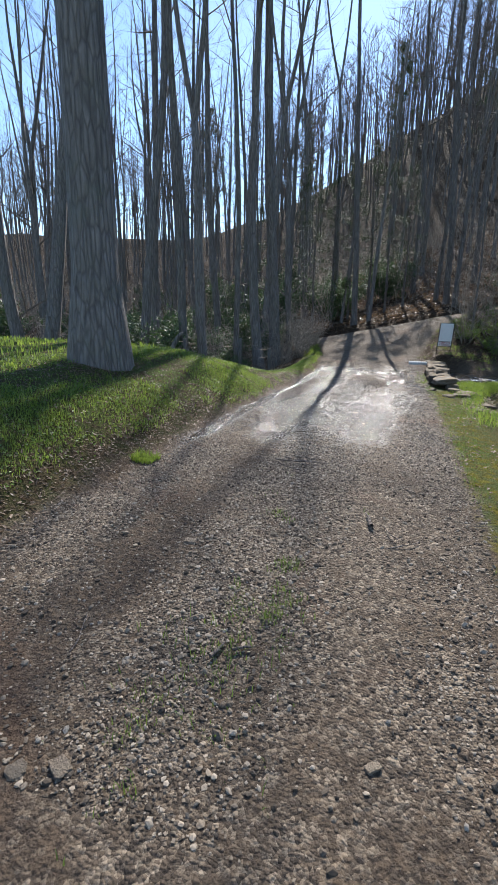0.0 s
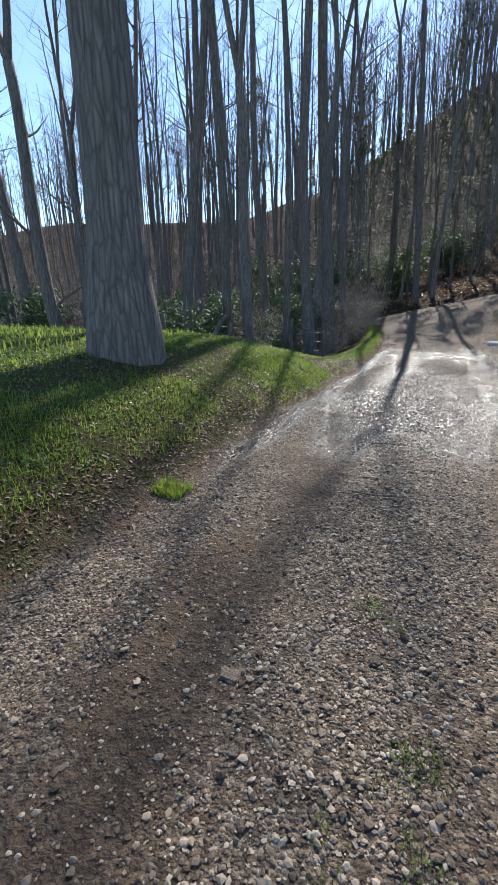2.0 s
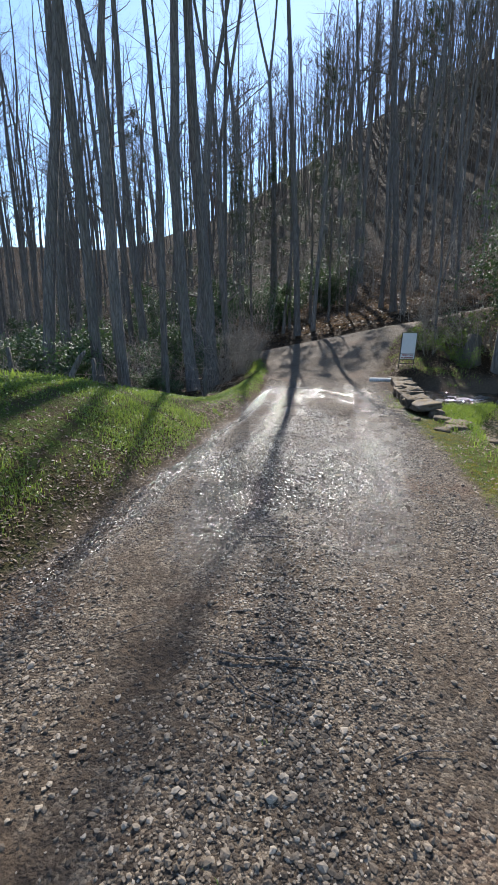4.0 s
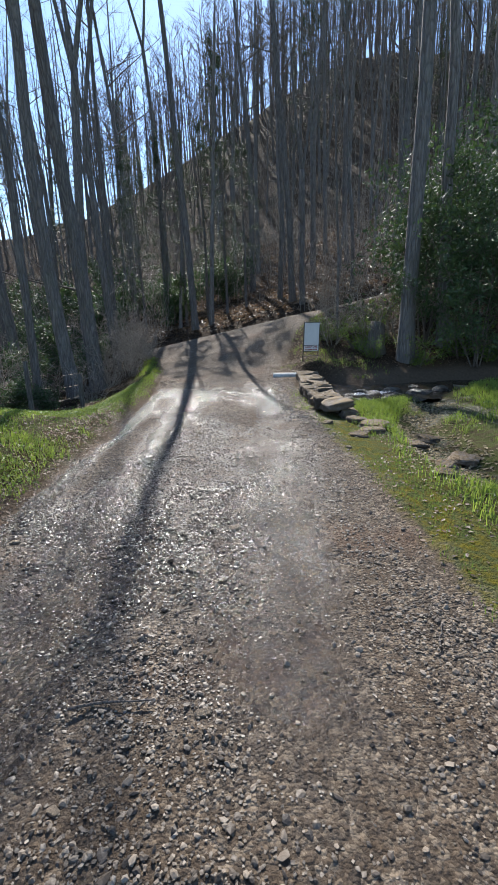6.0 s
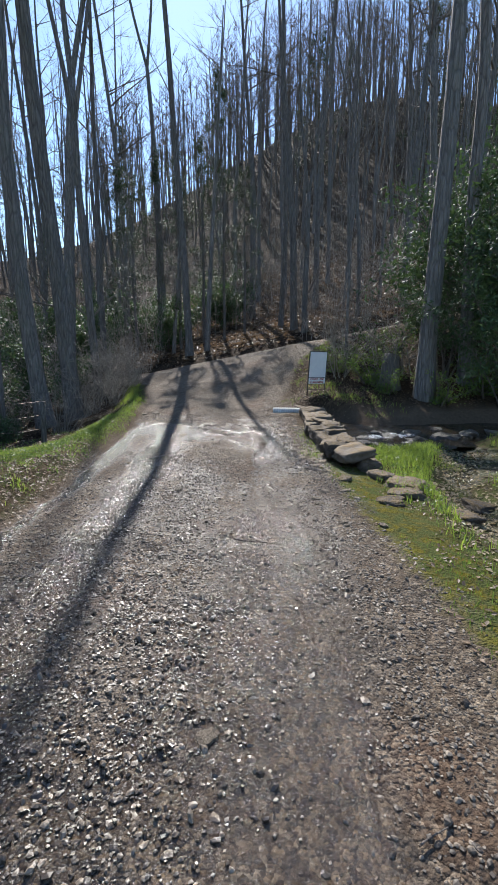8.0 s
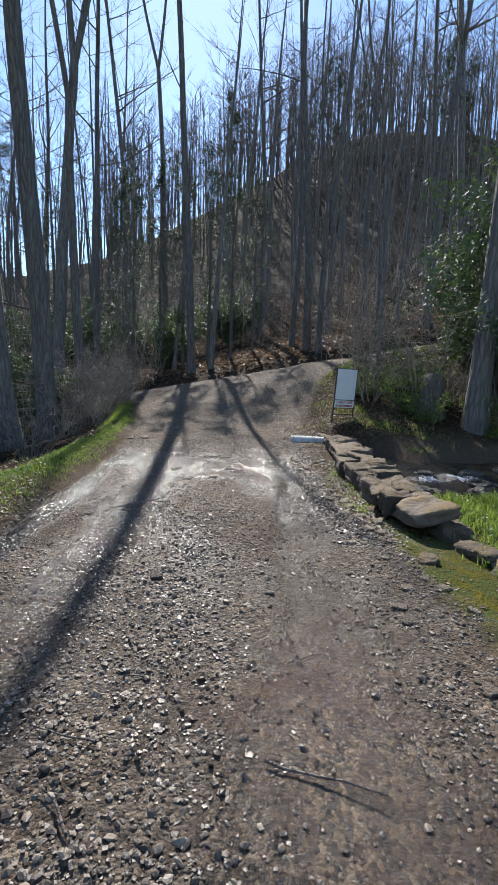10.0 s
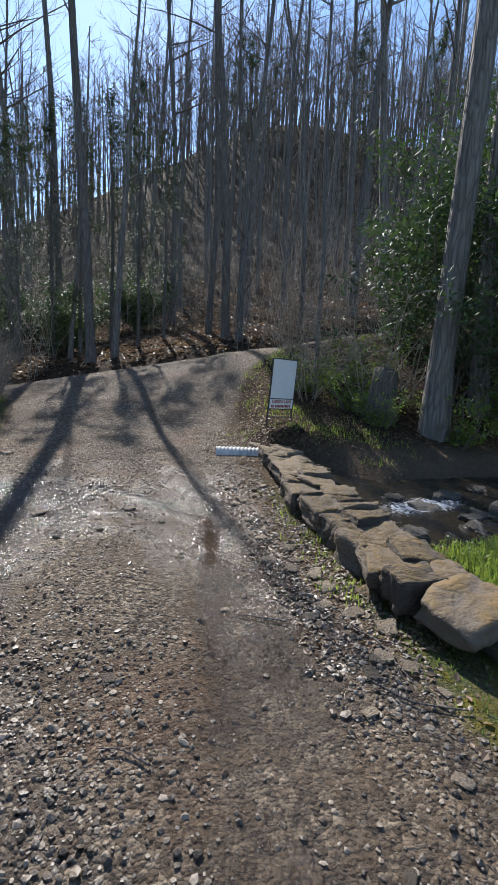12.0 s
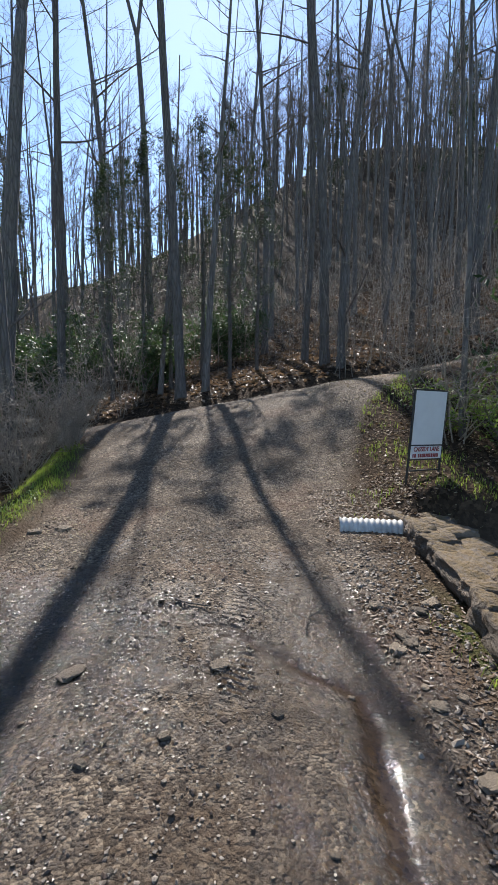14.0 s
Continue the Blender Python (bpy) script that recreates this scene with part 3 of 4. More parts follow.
# the wood on the hill: six trees built once, then repeated
forest = []
for i in range(7):
    tall, r, fork = [(24, 0.16, 0), (21, 0.12, 0), (26, 0.2, 0), (19, 0.10, 0.5), (23, 0.14, 0), (22, 0.17, 0.55), (17, 0.07, 0)][i]
    forest.append(tree(-30 - 4 * i, 40 + 3 * i, 200 + i, tall, r, "tall slender bare tree on the wooded hillside", group="hillside wood", fork=fork, twist=0.02, limbs=16, first=0.4, twigs=1))
rng = random.Random(11)
spots = []
tries = 0
while len(spots) < 170 and tries < 20000:
    tries += 1
    y = 27.5 + 45 * rng.random() ** 1.15
    x = rng.uniform(-0.85, 0.64) * (y - 4) + rng.uniform(-3, 3)
    near = 1.2 + 0.02 * y
    if any((x - a) ** 2 + (y - b) ** 2 < near * near for a, b in spots) or (-3.7 < x + 0.0875 * (y - 12) < 2.7 and y < 55):
        continue
    spots.append((x, y))
for x, y in spots:
    t = copy_thing(rng.choice(forest), pose(x, y, ground_z(x, y), rng.gauss(0, 1.5), rng.gauss(0, 1.5), rng.uniform(0, 360)))
    k = rng.uniform(0.75, 1.1)
    t.scale = (k, k, rng.uniform(0.85, 1.1))
for i in range(44):
    x, y = rng.uniform(-42, -13), rng.uniform(20, 52)
    copy_thing(rng.choice(forest), pose(x, y, ground_z(x, y), rng.gauss(0, 2), rng.gauss(0, 2), rng.uniform(0, 360)))


def far_wood(count):
    """The trees high on the ridge, joined."""
    fr = random.Random(91)
    v, f = [], []
    for i in range(count):
        y = 66 + 62 * fr.random() if i % 2 else 98 + 26 * fr.random()
        x = fr.uniform(-1.35, 0.75) * (y - 4) if i % 2 else fr.uniform(-0.25, 0.8) * (y - 4)
        base = Vector((x, y, ground_z(x, y) - 0.3))
        tall, r = fr.uniform(15, 25), fr.uniform(0.08, 0.19)
        lean = Vector((fr.gauss(0, 0.03), fr.gauss(0, 0.03), 1))
        pts = [base + lean * tall * k / 6 + Vector((fr.gauss(0, 0.12), 0, 0)) for k in range(7)]
        tube(v, f, pts, [r * (1 - 0.14 * k) for k in range(7)], 5)
        for j in range(9):
            k = fr.randint(2, 5)
            a = fr.uniform(0, 6.283)
            p = pts[k].lerp(pts[k + 1], fr.random())
            d = Vector((math.cos(a), math.sin(a), fr.uniform(0.5, 1.6))).normalized() * fr.uniform(1.2, 3.4)
            q = p + d * 0.5 + Vector((0, 0, 0.1))
            tube(v, f, [p, q, p + d], [r * 0.3, r * 0.2, 0.012], 3)
            for m in range(3):
                e = d * 0.4 + Vector((fr.gauss(0, 0.6), fr.gauss(0, 0.6), fr.uniform(0.1, 0.8)))
                tube(v, f, [q, q + e], [0.03, 0.01], 3)
    me = fast_mesh("ridge_wood", np.array([c[:] for c in v]), np.array([t for q in f for t in ([(q[0], q[1], q[2])] + ([(q[0], q[2], q[3])] if len(q) == 4 else ([(q[0], q[2], q[3]), (q[0], q[3], q[4])] if len(q) == 5 else [])))]), M_TWIG)
    tagged(new("ridge_wood", me), "dense leafless wood along the far ridge", "woodland", "", "stuff")


far_wood(900)


def hill_brush(count):
    """Leafless saplings and brush over the slope, joined."""
    fr = random.Random(92)
    v, f = [], []
    for i in range(count):
        y = 26.4 + 80 * fr.random() ** 1.5
        x = fr.uniform(-1.3, 0.72) * (y - 3)
        if abs(x) < 3 and y < 30:
            continue
        k = 1 + (y - 26) / 70
        base = Vector((x, y, ground_z(x, y) - 0.05))
        tall, r = fr.uniform(0.8, 3.8) * k, 0.009 * k
        lean = Vector((fr.gauss(0, 0.22), fr.gauss(0, 0.22), 1))
        mid_ = base + lean * tall * 0.5 + Vector((fr.gauss(0, 0.1), 0, 0))
        top = base + lean * tall + Vector((fr.gauss(0, 0.3), fr.gauss(0, 0.3), 0))
        tube(v, f, [base, mid_, top], [r * 1.4, r, r * 0.4], 3)
        for j in range(4):
            p = base.lerp(mid_, fr.uniform(0.5, 1)) if j < 2 else mid_.lerp(top, fr.random())
            e = Vector((fr.gauss(0, 0.5), fr.gauss(0, 0.5), fr.uniform(0.0, 0.7))) * tall * 0.4
            tube(v, f, [p, p + e], [r * 0.7, r * 0.3], 3)
    me = fast_mesh("hill_brush", np.array([c[:] for c in v]), np.array([t for q in f for t in ([(q[0], q[1], q[2])] + ([(q[0], q[2], q[3])] if len(q) == 4 else []))]), M_BRUSH)
    tagged(new("hill_brush", me), "leafless saplings and brush covering the slope", "brush", "", "stuff")


hill_brush(5200)


# ---- the sign by the creek ----
def yard_sign(x, y, turn, tilt):
    s = root("yard_sign", pose(x, y, ground_z(x, y) - 0.01, tilt, tilt, turn), "white panel sign in a thin black steel frame by the creek", "sign")
    for sx in (-0.255, 0.255):
        bm = bmesh.new()
        box(bm, (0.02, 0.02, 1.12), pose(sx, 0, 0.44), 0.002)
        part("leg", bm_mesh("leg", bm, M_STEEL), s)
    for z in (1.0, 0.385, 0.225, 0.10):
        bm = bmesh.new()
        box(bm, (0.49, 0.018, 0.016), pose(0, 0, z - 0.008), 0.002)
        part("crossbar", bm_mesh("crossbar", bm, M_STEEL), s)
    bm = bmesh.new()
    box(bm, (0.488, 0.006, 0.596), pose(0, -0.012, 0.685), 0.001)
    part("panel", bm_mesh("panel", bm, M_PANEL), s, "blank off-white panel")
    bm = bmesh.new()
    box(bm, (0.488, 0.006, 0.14), pose(0, -0.012, 0.30), 0.001)
    rider = part("rider_panel", bm_mesh("rider_panel", bm, M_PANEL), s, "white strip with two lines of dark red print")
    text = bpy.data.curves.new("lettering", "FONT")
    text.body, text.size, text.extrude, text.align_x = "CASSIDY LANE", 0.072, 0.001, "CENTER"
    text.offset = 0.002
    carrier = bpy.data.objects.new("lettering", text)
    me = bpy.data.meshes.new_from_object(carrier)
    bpy.data.objects.remove(carrier)
    me.materials.append(M_RED)
    part("lettering", me, rider, "one line of dark red capitals", pose(0, -0.0165, 0.312, 90, 0, 0) @ Matrix.Diagonal((0.86, 1, 1, 1)))
    rb = random.Random(4)
    px = -0.215
    while px < 0.205:
        w = rb.choice((0.018, 0.024, 0.028))
        if rb.random() > 0.14:
            bm = bmesh.new()
            box(bm, (w, 0.002, 0.042), pose(px + w / 2, -0.0165, 0.263))
            part("letter", bm_mesh("letter", bm, M_RED), rider)
        px += w + 0.008
    return s


yard_sign(2.18, 17.2, 27, 2).location.z -= 0.01


# ---- stones ----
def rock_mesh(name, seed, size, material, cuts=2, boxy=0.0, jag=0.22, worn=False):
    """A weathered stone, resting near the origin."""
    bm = bmesh.new()
    if boxy:
        bmesh.ops.create_cube(bm, size=2.0)
        bmesh.ops.subdivide_edges(bm, edges=bm.edges[:], cuts=cuts + 1, use_grid_fill=True)
        for v in bm.verts:
            s = v.co.normalized() * 1.25
            v.co = v.co.lerp(s, 1 - boxy)
    else:
        bmesh.ops.create_icosphere(bm, subdivisions=cuts, radius=1.0)
    off = Vector((seed * 7.31, seed * 3.17, seed * 1.93))
    for v in bm.verts:
        k = noise.noise(v.co * 0.9 + off) * jag * 1.6 + noise.noise(v.co * 2.3 + off) * jag * 0.8 + noise.noise(v.co * 5.5 + off) * jag * 0.45
        v.co *= 1 + k
        v.co.x *= size[0] / 2
        v.co.y *= size[1] / 2
        v.co.z *= size[2] / 2
    return bm_mesh(name, bm, material, worn)


# the low creek wall of field stones
wall = root("retaining_wall", pose(0, 0, 0), "low mossy fieldstone wall along the creek edge", "stone wall")
wr = random.Random(21)
blocks = [rock_mesh("stone", 100 + i, (1, 1, 1), M_WALLROCK, 6, 0.86, 0.17, True) for i in range(12)]
WALL_END = 16.45


def wall_line(y):
    return float(np.interp(y, [11.6, 12.4, 14.0, 16.5], [1.80, 1.77, 1.80, 1.95]))


for row, (dx, top, w, lo, hi) in enumerate([(-0.13, 0.12, 0.28, 0.14, 0.5), (0.08, 0.13, 0.3, 0.12, 0.42), (0.20, -0.02, 0.26, 0.22, 0.45), (0.24, -0.17, 0.3, 0.25, 0.5), (0.25, -0.32, 0.34, 0.3, 0.5)]):
    y = 12.25 if row < 2 else 11.85
    while y < WALL_END:
        ln = wr.uniform(lo, hi)
        hgt = wr.uniform(0.13, 0.24)
        ob = part("stone", wr.choice(blocks), wall, "", pose(wall_line(y) + dx + wr.uniform(-0.03, 0.03), y + ln / 2, top - hgt / 2 + wr.uniform(-0.03, 0.035), wr.gauss(0, 3), wr.gauss(0, 4), wr.gauss(0, 7)) @ Matrix.Diagonal((w * wr.uniform(0.95, 1.15), ln * 1.06, hgt, 1)))
        y += ln
part("stone", rock_mesh("capstone", 131, (0.5, 0.34, 0.13), M_WALLROCK, 6, 0.9, 0.13, True), wall, "long grey slab at the wall's end", pose(1.82, 12.08, 0.045, 5, -6, 22))

pebbles = [rock_mesh("rock", 60 + i, (1, 1, 0.62), M_ROCK, 3, 0.5, 0.24) for i in range(8)]


wet_stones = [rock_mesh("rock", 90 + i, (1, 1, 0.62), M_WETROCK, 2, 0.4, 0.32) for i in range(4)]


bank_stones = [rock_mesh("rock", 75 + i, (1, 1, 0.62), M_WALLROCK, 4, 0.5, 0.24, True) for i in range(5)]


def loose_rock(x, y, size, label, flat=1.0, sink=0.3, group="loose stones"):
    ob = new("rock", wr.choice(pebbles))
    ob.matrix_basis = pose(x, y, ground_z(x, y) + size * 0.31 * flat * (1 - 2 * sink), 0, 0, wr.uniform(0, 360)) @ Matrix.Diagonal((size, size * wr.uniform(0.6, 0.9), size * flat, 1))
    return tagged(ob, label, "stone", group)


for x, y, s, f in [(2.05, 11.5, 0.34, 0.8), (2.22, 11.15, 0.42, 0.6), (2.1, 10.75, 0.34, 0.6), (1.78, 10.4, 0.26, 0.6), (1.5, 11.25, 0.2, 0.6), (1.55, 12.6, 0.2, 0.55), (2.16, 8.5, 0.22, 0.6), (2.5, 9.2, 0.3, 0.7), (2.95, 9.6, 0.36, 0.7), (2.6, 10.4, 0.3, 0.7), (3.0, 10.9, 0.35, 0.7)]:
    loose_rock(x, y, s, "rounded grey field stone lying by the creek wall", f * 0.75, 0.3, "stones by the creek").data = wr.choice(bank_stones)
for x, y, s in [(3.2, 14.6, 0.34), (3.75, 15.0, 0.35), (3.0, 15.0, 0.3), (4.2, 14.4, 0.45), (3.5, 14.2, 0.3), (2.6, 14.5, 0.25), (4.8, 14.7, 0.4), (5.4, 14.6, 0.45), (2.6, 13.9, 0.28), (3.3, 13.9, 0.3), (2.4, 13.6, 0.22), (2.9, 13.7, 0.2), (2.5, 14.15, 0.2), (3.7, 14.3, 0.24), (4.4, 15.3, 0.3)]:
    ob = loose_rock(x, y, s, "dark wet stone in the creek riffle", 0.8, 0.1, "creek stones")
    ob.location.z = max(ob.location.z, -0.26)
    ob.data = wr.choice(wet_stones)
for x, y, s in [(-0.51, 0.51, 0.095), (-0.66, 0.45, 0.07), (0.61, 0.87, 0.06), (-0.77, 2.29, 0.085), (0.04, 4.4, 0.045), (0.02, 7.32, 0.08), (-0.48, 10.86, 0.09), (1.41, 12.2, 0.13), (-0.03, 11.98, 0.06), (-0.77, 14.27, 0.12), (-0.01, 14.32, 0.09), (-1.85, 16.4, 0.13), (-1.62, 16.5, 0.14), (1.0, 13.2, 0.1), (1.12, 13.0, 0.12), (1.2, 13.35, 0.11), (1.05, 13.6, 0.09), (1.25, 12.9, 0.13), (1.15, 12.5, 0.1)]:
    loose_rock(x, y, s, "pale flat stone lying on the gravel drive", 0.36, 0.2, "stones on the drive")
for i in range(40):
    y = wr.uniform(0.8, 16)
    loose_rock(wr.uniform(-1.8, 1.4), y, wr.uniform(0.03, 0.06), "small pale stone lying on the gravel drive", 0.55, 0.25, "stones on the drive")
for i in range(46):
    y = wr.uniform(9.5, 15.8)
    loose_rock(wr.uniform(1.0, 1.5), y, wr.uniform(0.04, 0.1), "small broken stone at the drive's edge", 0.42, 0.2, "stones on the drive")


def stones_in(count, seed, x0, x1, y0, y1, small, large, keep, chips=False):
    """Loose stones joined into one mesh."""
    g = np.random.default_rng(seed)
    x, y = g.uniform(x0, x1, count), g.uniform(y0, y1, count)
    ok = g.random(count) < keep(x, y)
    x, y = x[ok], y[ok]
    n = len(x)
    bm = bmesh.new()
    if chips:
        bmesh.ops.create_cube(bm, size=1.5)
        bmesh.ops.triangulate(bm, faces=bm.faces[:])
    else:
        bmesh.ops.create_icosphere(bm, subdivisions=1, radius=1.0)
    base = np.array([v.co[:] for v in bm.verts])
    tri = np.array([[v.index for v in f.verts] for f in bm.faces])
    bm.free()
    size = small + (large - small) * g.beta(1.3, 4.5, n)
    s = np.stack([size * g.uniform(0.7, 1.15, n), size * g.uniform(0.55, 0.95, n), size * g.uniform(0.35, 0.65, n)], 1) / 2
    v = base[None] * (1 + g.uniform(-0.32, 0.32, (n, len(base), 1))) * s[:, None]
    a = g.uniform(0, 6.283, n)
    c, t = np.cos(a)[:, None], np.sin(a)[:, None]
    tip = g.normal(0, 0.25, (n, 1))
    vz = v[..., 2] + v[..., 0] * tip
    vx, vy = v[..., 0] * c - v[..., 1] * t, v[..., 0] * t + v[..., 1] * c
    z = height(x, y) + s[:, 2] * g.uniform(-0.1, 0.6, n)
    co = np.stack([vx + x[:, None], vy + y[:, None], vz + z[:, None]], 2).reshape(-1, 3)
    faces = (tri[None] + (np.arange(n) * len(base))[:, None, None]).reshape(-1, 3)
    me = fast_mesh("gravel", co, faces, M_GRAVEL, False)
    at = me.attributes.new("wet", "FLOAT", "POINT")
    at.data.foreach_set("value", np.repeat(masks(x, y)["wet"], len(base)).astype(np.float32))
    return tagged(new("gravel", me), "loose grey and brown gravel spread over the drive", "gravel", "", "stuff")


def gravel_keep(x, y):
    m = masks(x, y)
    clear = np.clip(0.52 + 0.5 * rough(x * 1.6, y * 0.7, 0.55) + 0.3 * np.exp(-(((x + 0.3) / 0.35) ** 2)) - 0.25 * np.exp(-(((x - 0.5) / 0.3) ** 2)), 0.08, 1)
    track = np.exp(-(((x - 0.55) / 0.36) ** 2)) + 0.8 * np.exp(-(((x + 1.05) / 0.3) ** 2))
    worn = 1 - (0.62 + 0.26 * sm(4.5, 7.0, y)) * np.clip(track, 0, 1) * sm(17.5, 16, y)
    crown = 1 - 0.65 * np.exp(-(((x + 0.3) / 0.55) ** 2)) * sm(11.3, 12.6, y) * sm(16.5, 15, y)
    return m["road"] * clear * (1 - 0.75 * m["mud"]) * worn * crown * np.where(y > 9.5, 0.75, 1.0)


stones_in(60000, 8, -2.2, 1.65, 0.4, 12.5, 0.016, 0.056, gravel_keep)
stones_in(90000, 13, -2.1, 1.55, 0.4, 9.0, 0.009, 0.024, lambda x, y: np.clip(gravel_keep(x, y) * 1.1, 0, 1) * masks(x, y)["road"], True)
stones_in(42000, 14, -2.1, 1.5, 9.0, 17.0, 0.010, 0.026, lambda x, y: np.clip(gravel_keep(x, y), 0, 1) * masks(x, y)["road"], True)
stones_in(17000, 9, -2.5, 2.0, 12.5, 21.5, 0.013, 0.042, gravel_keep)
clods = stones_in(16000, 15, -1.7, 0.9, 9.5, 16.5, 0.012, 0.06, lambda x, y: 0.5 * masks(x, y)["road"] * np.clip(0.4 + 1.2 * rough(x * 1.3, y, 0.4), 0, 1) * np.exp(-(((x + 0.35) / 0.6) ** 2)))
clods.name, clods["label"], clods["category"] = "mud_clods", "dark wet clods of mud and leaf mould on the drive's crown", "mud"
clods.data.materials[0] = M_CLOD
stones_in(9000, 16, -2.9, -1.7, 0.6, 13.0, 0.012, 0.045, lambda x, y: np.exp(-(((left_edge(y) - x - 0.05) / 0.28) ** 2)) * np.clip(0.6 + 0.8 * rough(x, y, 0.4), 0, 1))
stones_in(2600, 10, 0.8, 1.5, 11.5, 16.0, 0.02, 0.075, lambda x, y: np.clip(0.5 + 0.6 * rough(x, y, 0.4), 0, 1) * sm(0.8, 1.05, x))


# ---- the pipe end ----
def ribbed_pipe(x, y, z, turn, length, radius):
    p = root("drain_pipe", pose(x, y, z, 0, 0, turn), "short pale corrugated drain pipe half buried in gravel", "pipe")
    v, f, n = [], [], int(length / 0.012)
    for i in range(n + 1):
        r = radius * (1 + 0.07 * math.cos(i * math.pi / 2.2))
        for k in range(20):
            a = 2 * math.pi * k / 20
            v.append((i * length / n - length / 2, math.cos(a) * r, math.sin(a) * r))
    for i in range(n):
        for k in range(20):
            a, b = i * 20 + k, i * 20 + (k + 1) % 20
            f.append((a, b, b + 20, a + 20))
    me = mesh_of("shell", v, f, M_PIPE)
    ob = part("shell", me, p)
    so = ob.modifiers.new("wall", "SOLIDIFY")
    so.thickness = 0.006


ribbed_pipe(1.38, 16.42, 0.0, -10, 0.6, 0.11)


# ---- grass, weeds and litter ----
def blades(name, label, count, seed, region, keep, tall, wide, material, clump=0.0):
    g = np.random.default_rng(seed)
    x0, x1, y0, y1 = region
    x, y = g.uniform(x0, x1, count), g.uniform(y0, y1, count)
    if clump:
        heads = max(1, int(count / 26))
        hx, hy = g.uniform(x0, x1, heads), g.uniform(y0, y1, heads)
        pick = g.integers(0, heads, count)
        x, y = hx[pick] + g.normal(0, clump, count), hy[pick] + g.normal(0, clump, count)
    ok = g.random(count) < keep(x, y)
    x, y = x[ok], y[ok]
    n = len(x)
    h = g.uniform(tall[0], tall[1], n) * (1 + 0.35 * rough(x, y, 0.5))
    a, bend = g.uniform(0, 6.283, n), g.uniform(0.1, 0.75, n) * h
    b = a + 1.57 + g.normal(0, 0.5, n)
    w = g.uniform(wide[0], wide[1], n)
    z = height(x, y) - 0.01
    ca, sa, cb, sb = np.cos(a) * w / 2, np.sin(a) * w / 2, np.cos(b) * bend, np.sin(b) * bend
    pts = [np.stack(q, 1) for q in (
        (x - ca, y - sa, z), (x + ca, y + sa, z), (x - ca * 0.8 + cb * 0.3, y - sa * 0.8 + sb * 0.3, z + h * 0.6), (x + ca * 0.8 + cb * 0.3, y + sa * 0.8 + sb * 0.3, z + h * 0.6), (x + cb, y + sb, z + h * 0.95))]
    co = np.stack(pts, 1).reshape(-1, 3)
    tri = np.array([(0, 1, 3), (0, 3, 2), (2, 3, 4)])
    faces = (tri[None] + (np.arange(n) * 5)[:, None, None]).reshape(-1, 3)
    return tagged(new(name, fast_mesh(name, co, faces, material)), label, "grass" if "grass" in name else "plants", "", "stuff")


def flakes(name, n, x, y, z, g, size, curl, material, flat=1.0, longer=1.6):
    """Small folded leaves at given places, as one mesh."""
    a, tip, s = g.uniform(0, 6.283, n), g.normal(0, flat, n), g.uniform(size[0], size[1], n)
    roll = g.normal(0, flat, n)
    lx, ly, lz = np.cos(a) * np.cos(tip), np.sin(a) * np.cos(tip), np.sin(tip)
    wx, wy, wz = -np.sin(a) * np.cos(roll), np.cos(a) * np.cos(roll), np.sin(roll)
    L = np.stack([lx, ly, lz], 1) * (s * longer / 2)[:, None]
    W = np.stack([wx, wy, wz], 1) * (s / 2)[:, None]
    c = np.stack([x, y, z], 1)
    lift = np.cross(L, W)
    lift = lift / (np.linalg.norm(lift, axis=1, keepdims=True) + 1e-9) * (s * curl)[:, None]
    co = np.stack([c - L, c + W * 0.95 - L * 0.1 + lift, c + L, c - W * 0.95 - L * 0.1 + lift], 1).reshape(-1, 3)
    tri = np.array([(0, 1, 2), (0, 2, 3)])
    return fast_mesh(name, co, (tri[None] + (np.arange(n) * 4)[:, None, None]).reshape(-1, 3), material, False)


def verge(x, y):
    d = left_edge(np.minimum(y, 20.4)) - x
    strip = sm(0.0, 0.25, d + 0.1 * rough(x, y, 0.4) - 0.28 * sm(9, 4, y)) * np.clip(0.42 + 0.95 * rough(x, y, 0.45) + 0.35 * sm(9, 13, y), 0.05, 1)
    return strip * np.where(y > 12.5, sm(1.5 - 0.6 * sm(14, 17, y), 0.9 - 0.5 * sm(14, 17, y), d), 1.0) * sm(20.6, 19.8, y) * (1 - sm(0.9, 0.5, np.hypot(x + 3.95, y - 6.15))) * (1 - 0.6 * np.exp(-(((x + 3.35) / 0.5) ** 2 + ((y - 5.2) / 0.55) ** 2)))


def creekside(x, y):
    return np.clip(0.5 + 0.9 * rough(x, y, 0.5), 0, 1) * sm(0.3, 0.55, far_from(RUNNEL, x, y)) * sm(0.8, 1.15, far_from(CREEK, x, y)) * sm(1.75, 2.7, x) * sm(14.2, 13.6, y)


blades("grass", "fresh green grass on the bank beside the drive", 125000, 31, (-4.4, -1.8, 1.2, 20.6), verge, (0.025, 0.085), (0.004, 0.009), M_GRASS)
blades("grass", "mown spring grass on the lawn above the bank", 26000, 32, (-17.0, -4.2, 3.5, 16.5), lambda x, y: np.clip(0.8 + 0.3 * rough(x, y, 1.0), 0, 1) * sm(16.5, 13.5, y + 0.1 * (x + 9)), (0.05, 0.13), (0.010, 0.022), M_GRASS)
blades("grass", "lush tall grass clumps beside the creek", 52000, 33, (1.8, 5.5, 7.0, 14.0), creekside, (0.05, 0.15), (0.005, 0.011), M_GRASS, 0.08)
blades("grass", "short mossy grass along the drive's edge", 24000, 34, (1.25, 2.4, 1.0, 13.5), lambda x, y: masks(x, y)["moss"] * np.clip(0.5 + 0.7 * rough(x, y, 0.35), 0, 1), (0.015, 0.05), (0.003, 0.007), M_WEED)
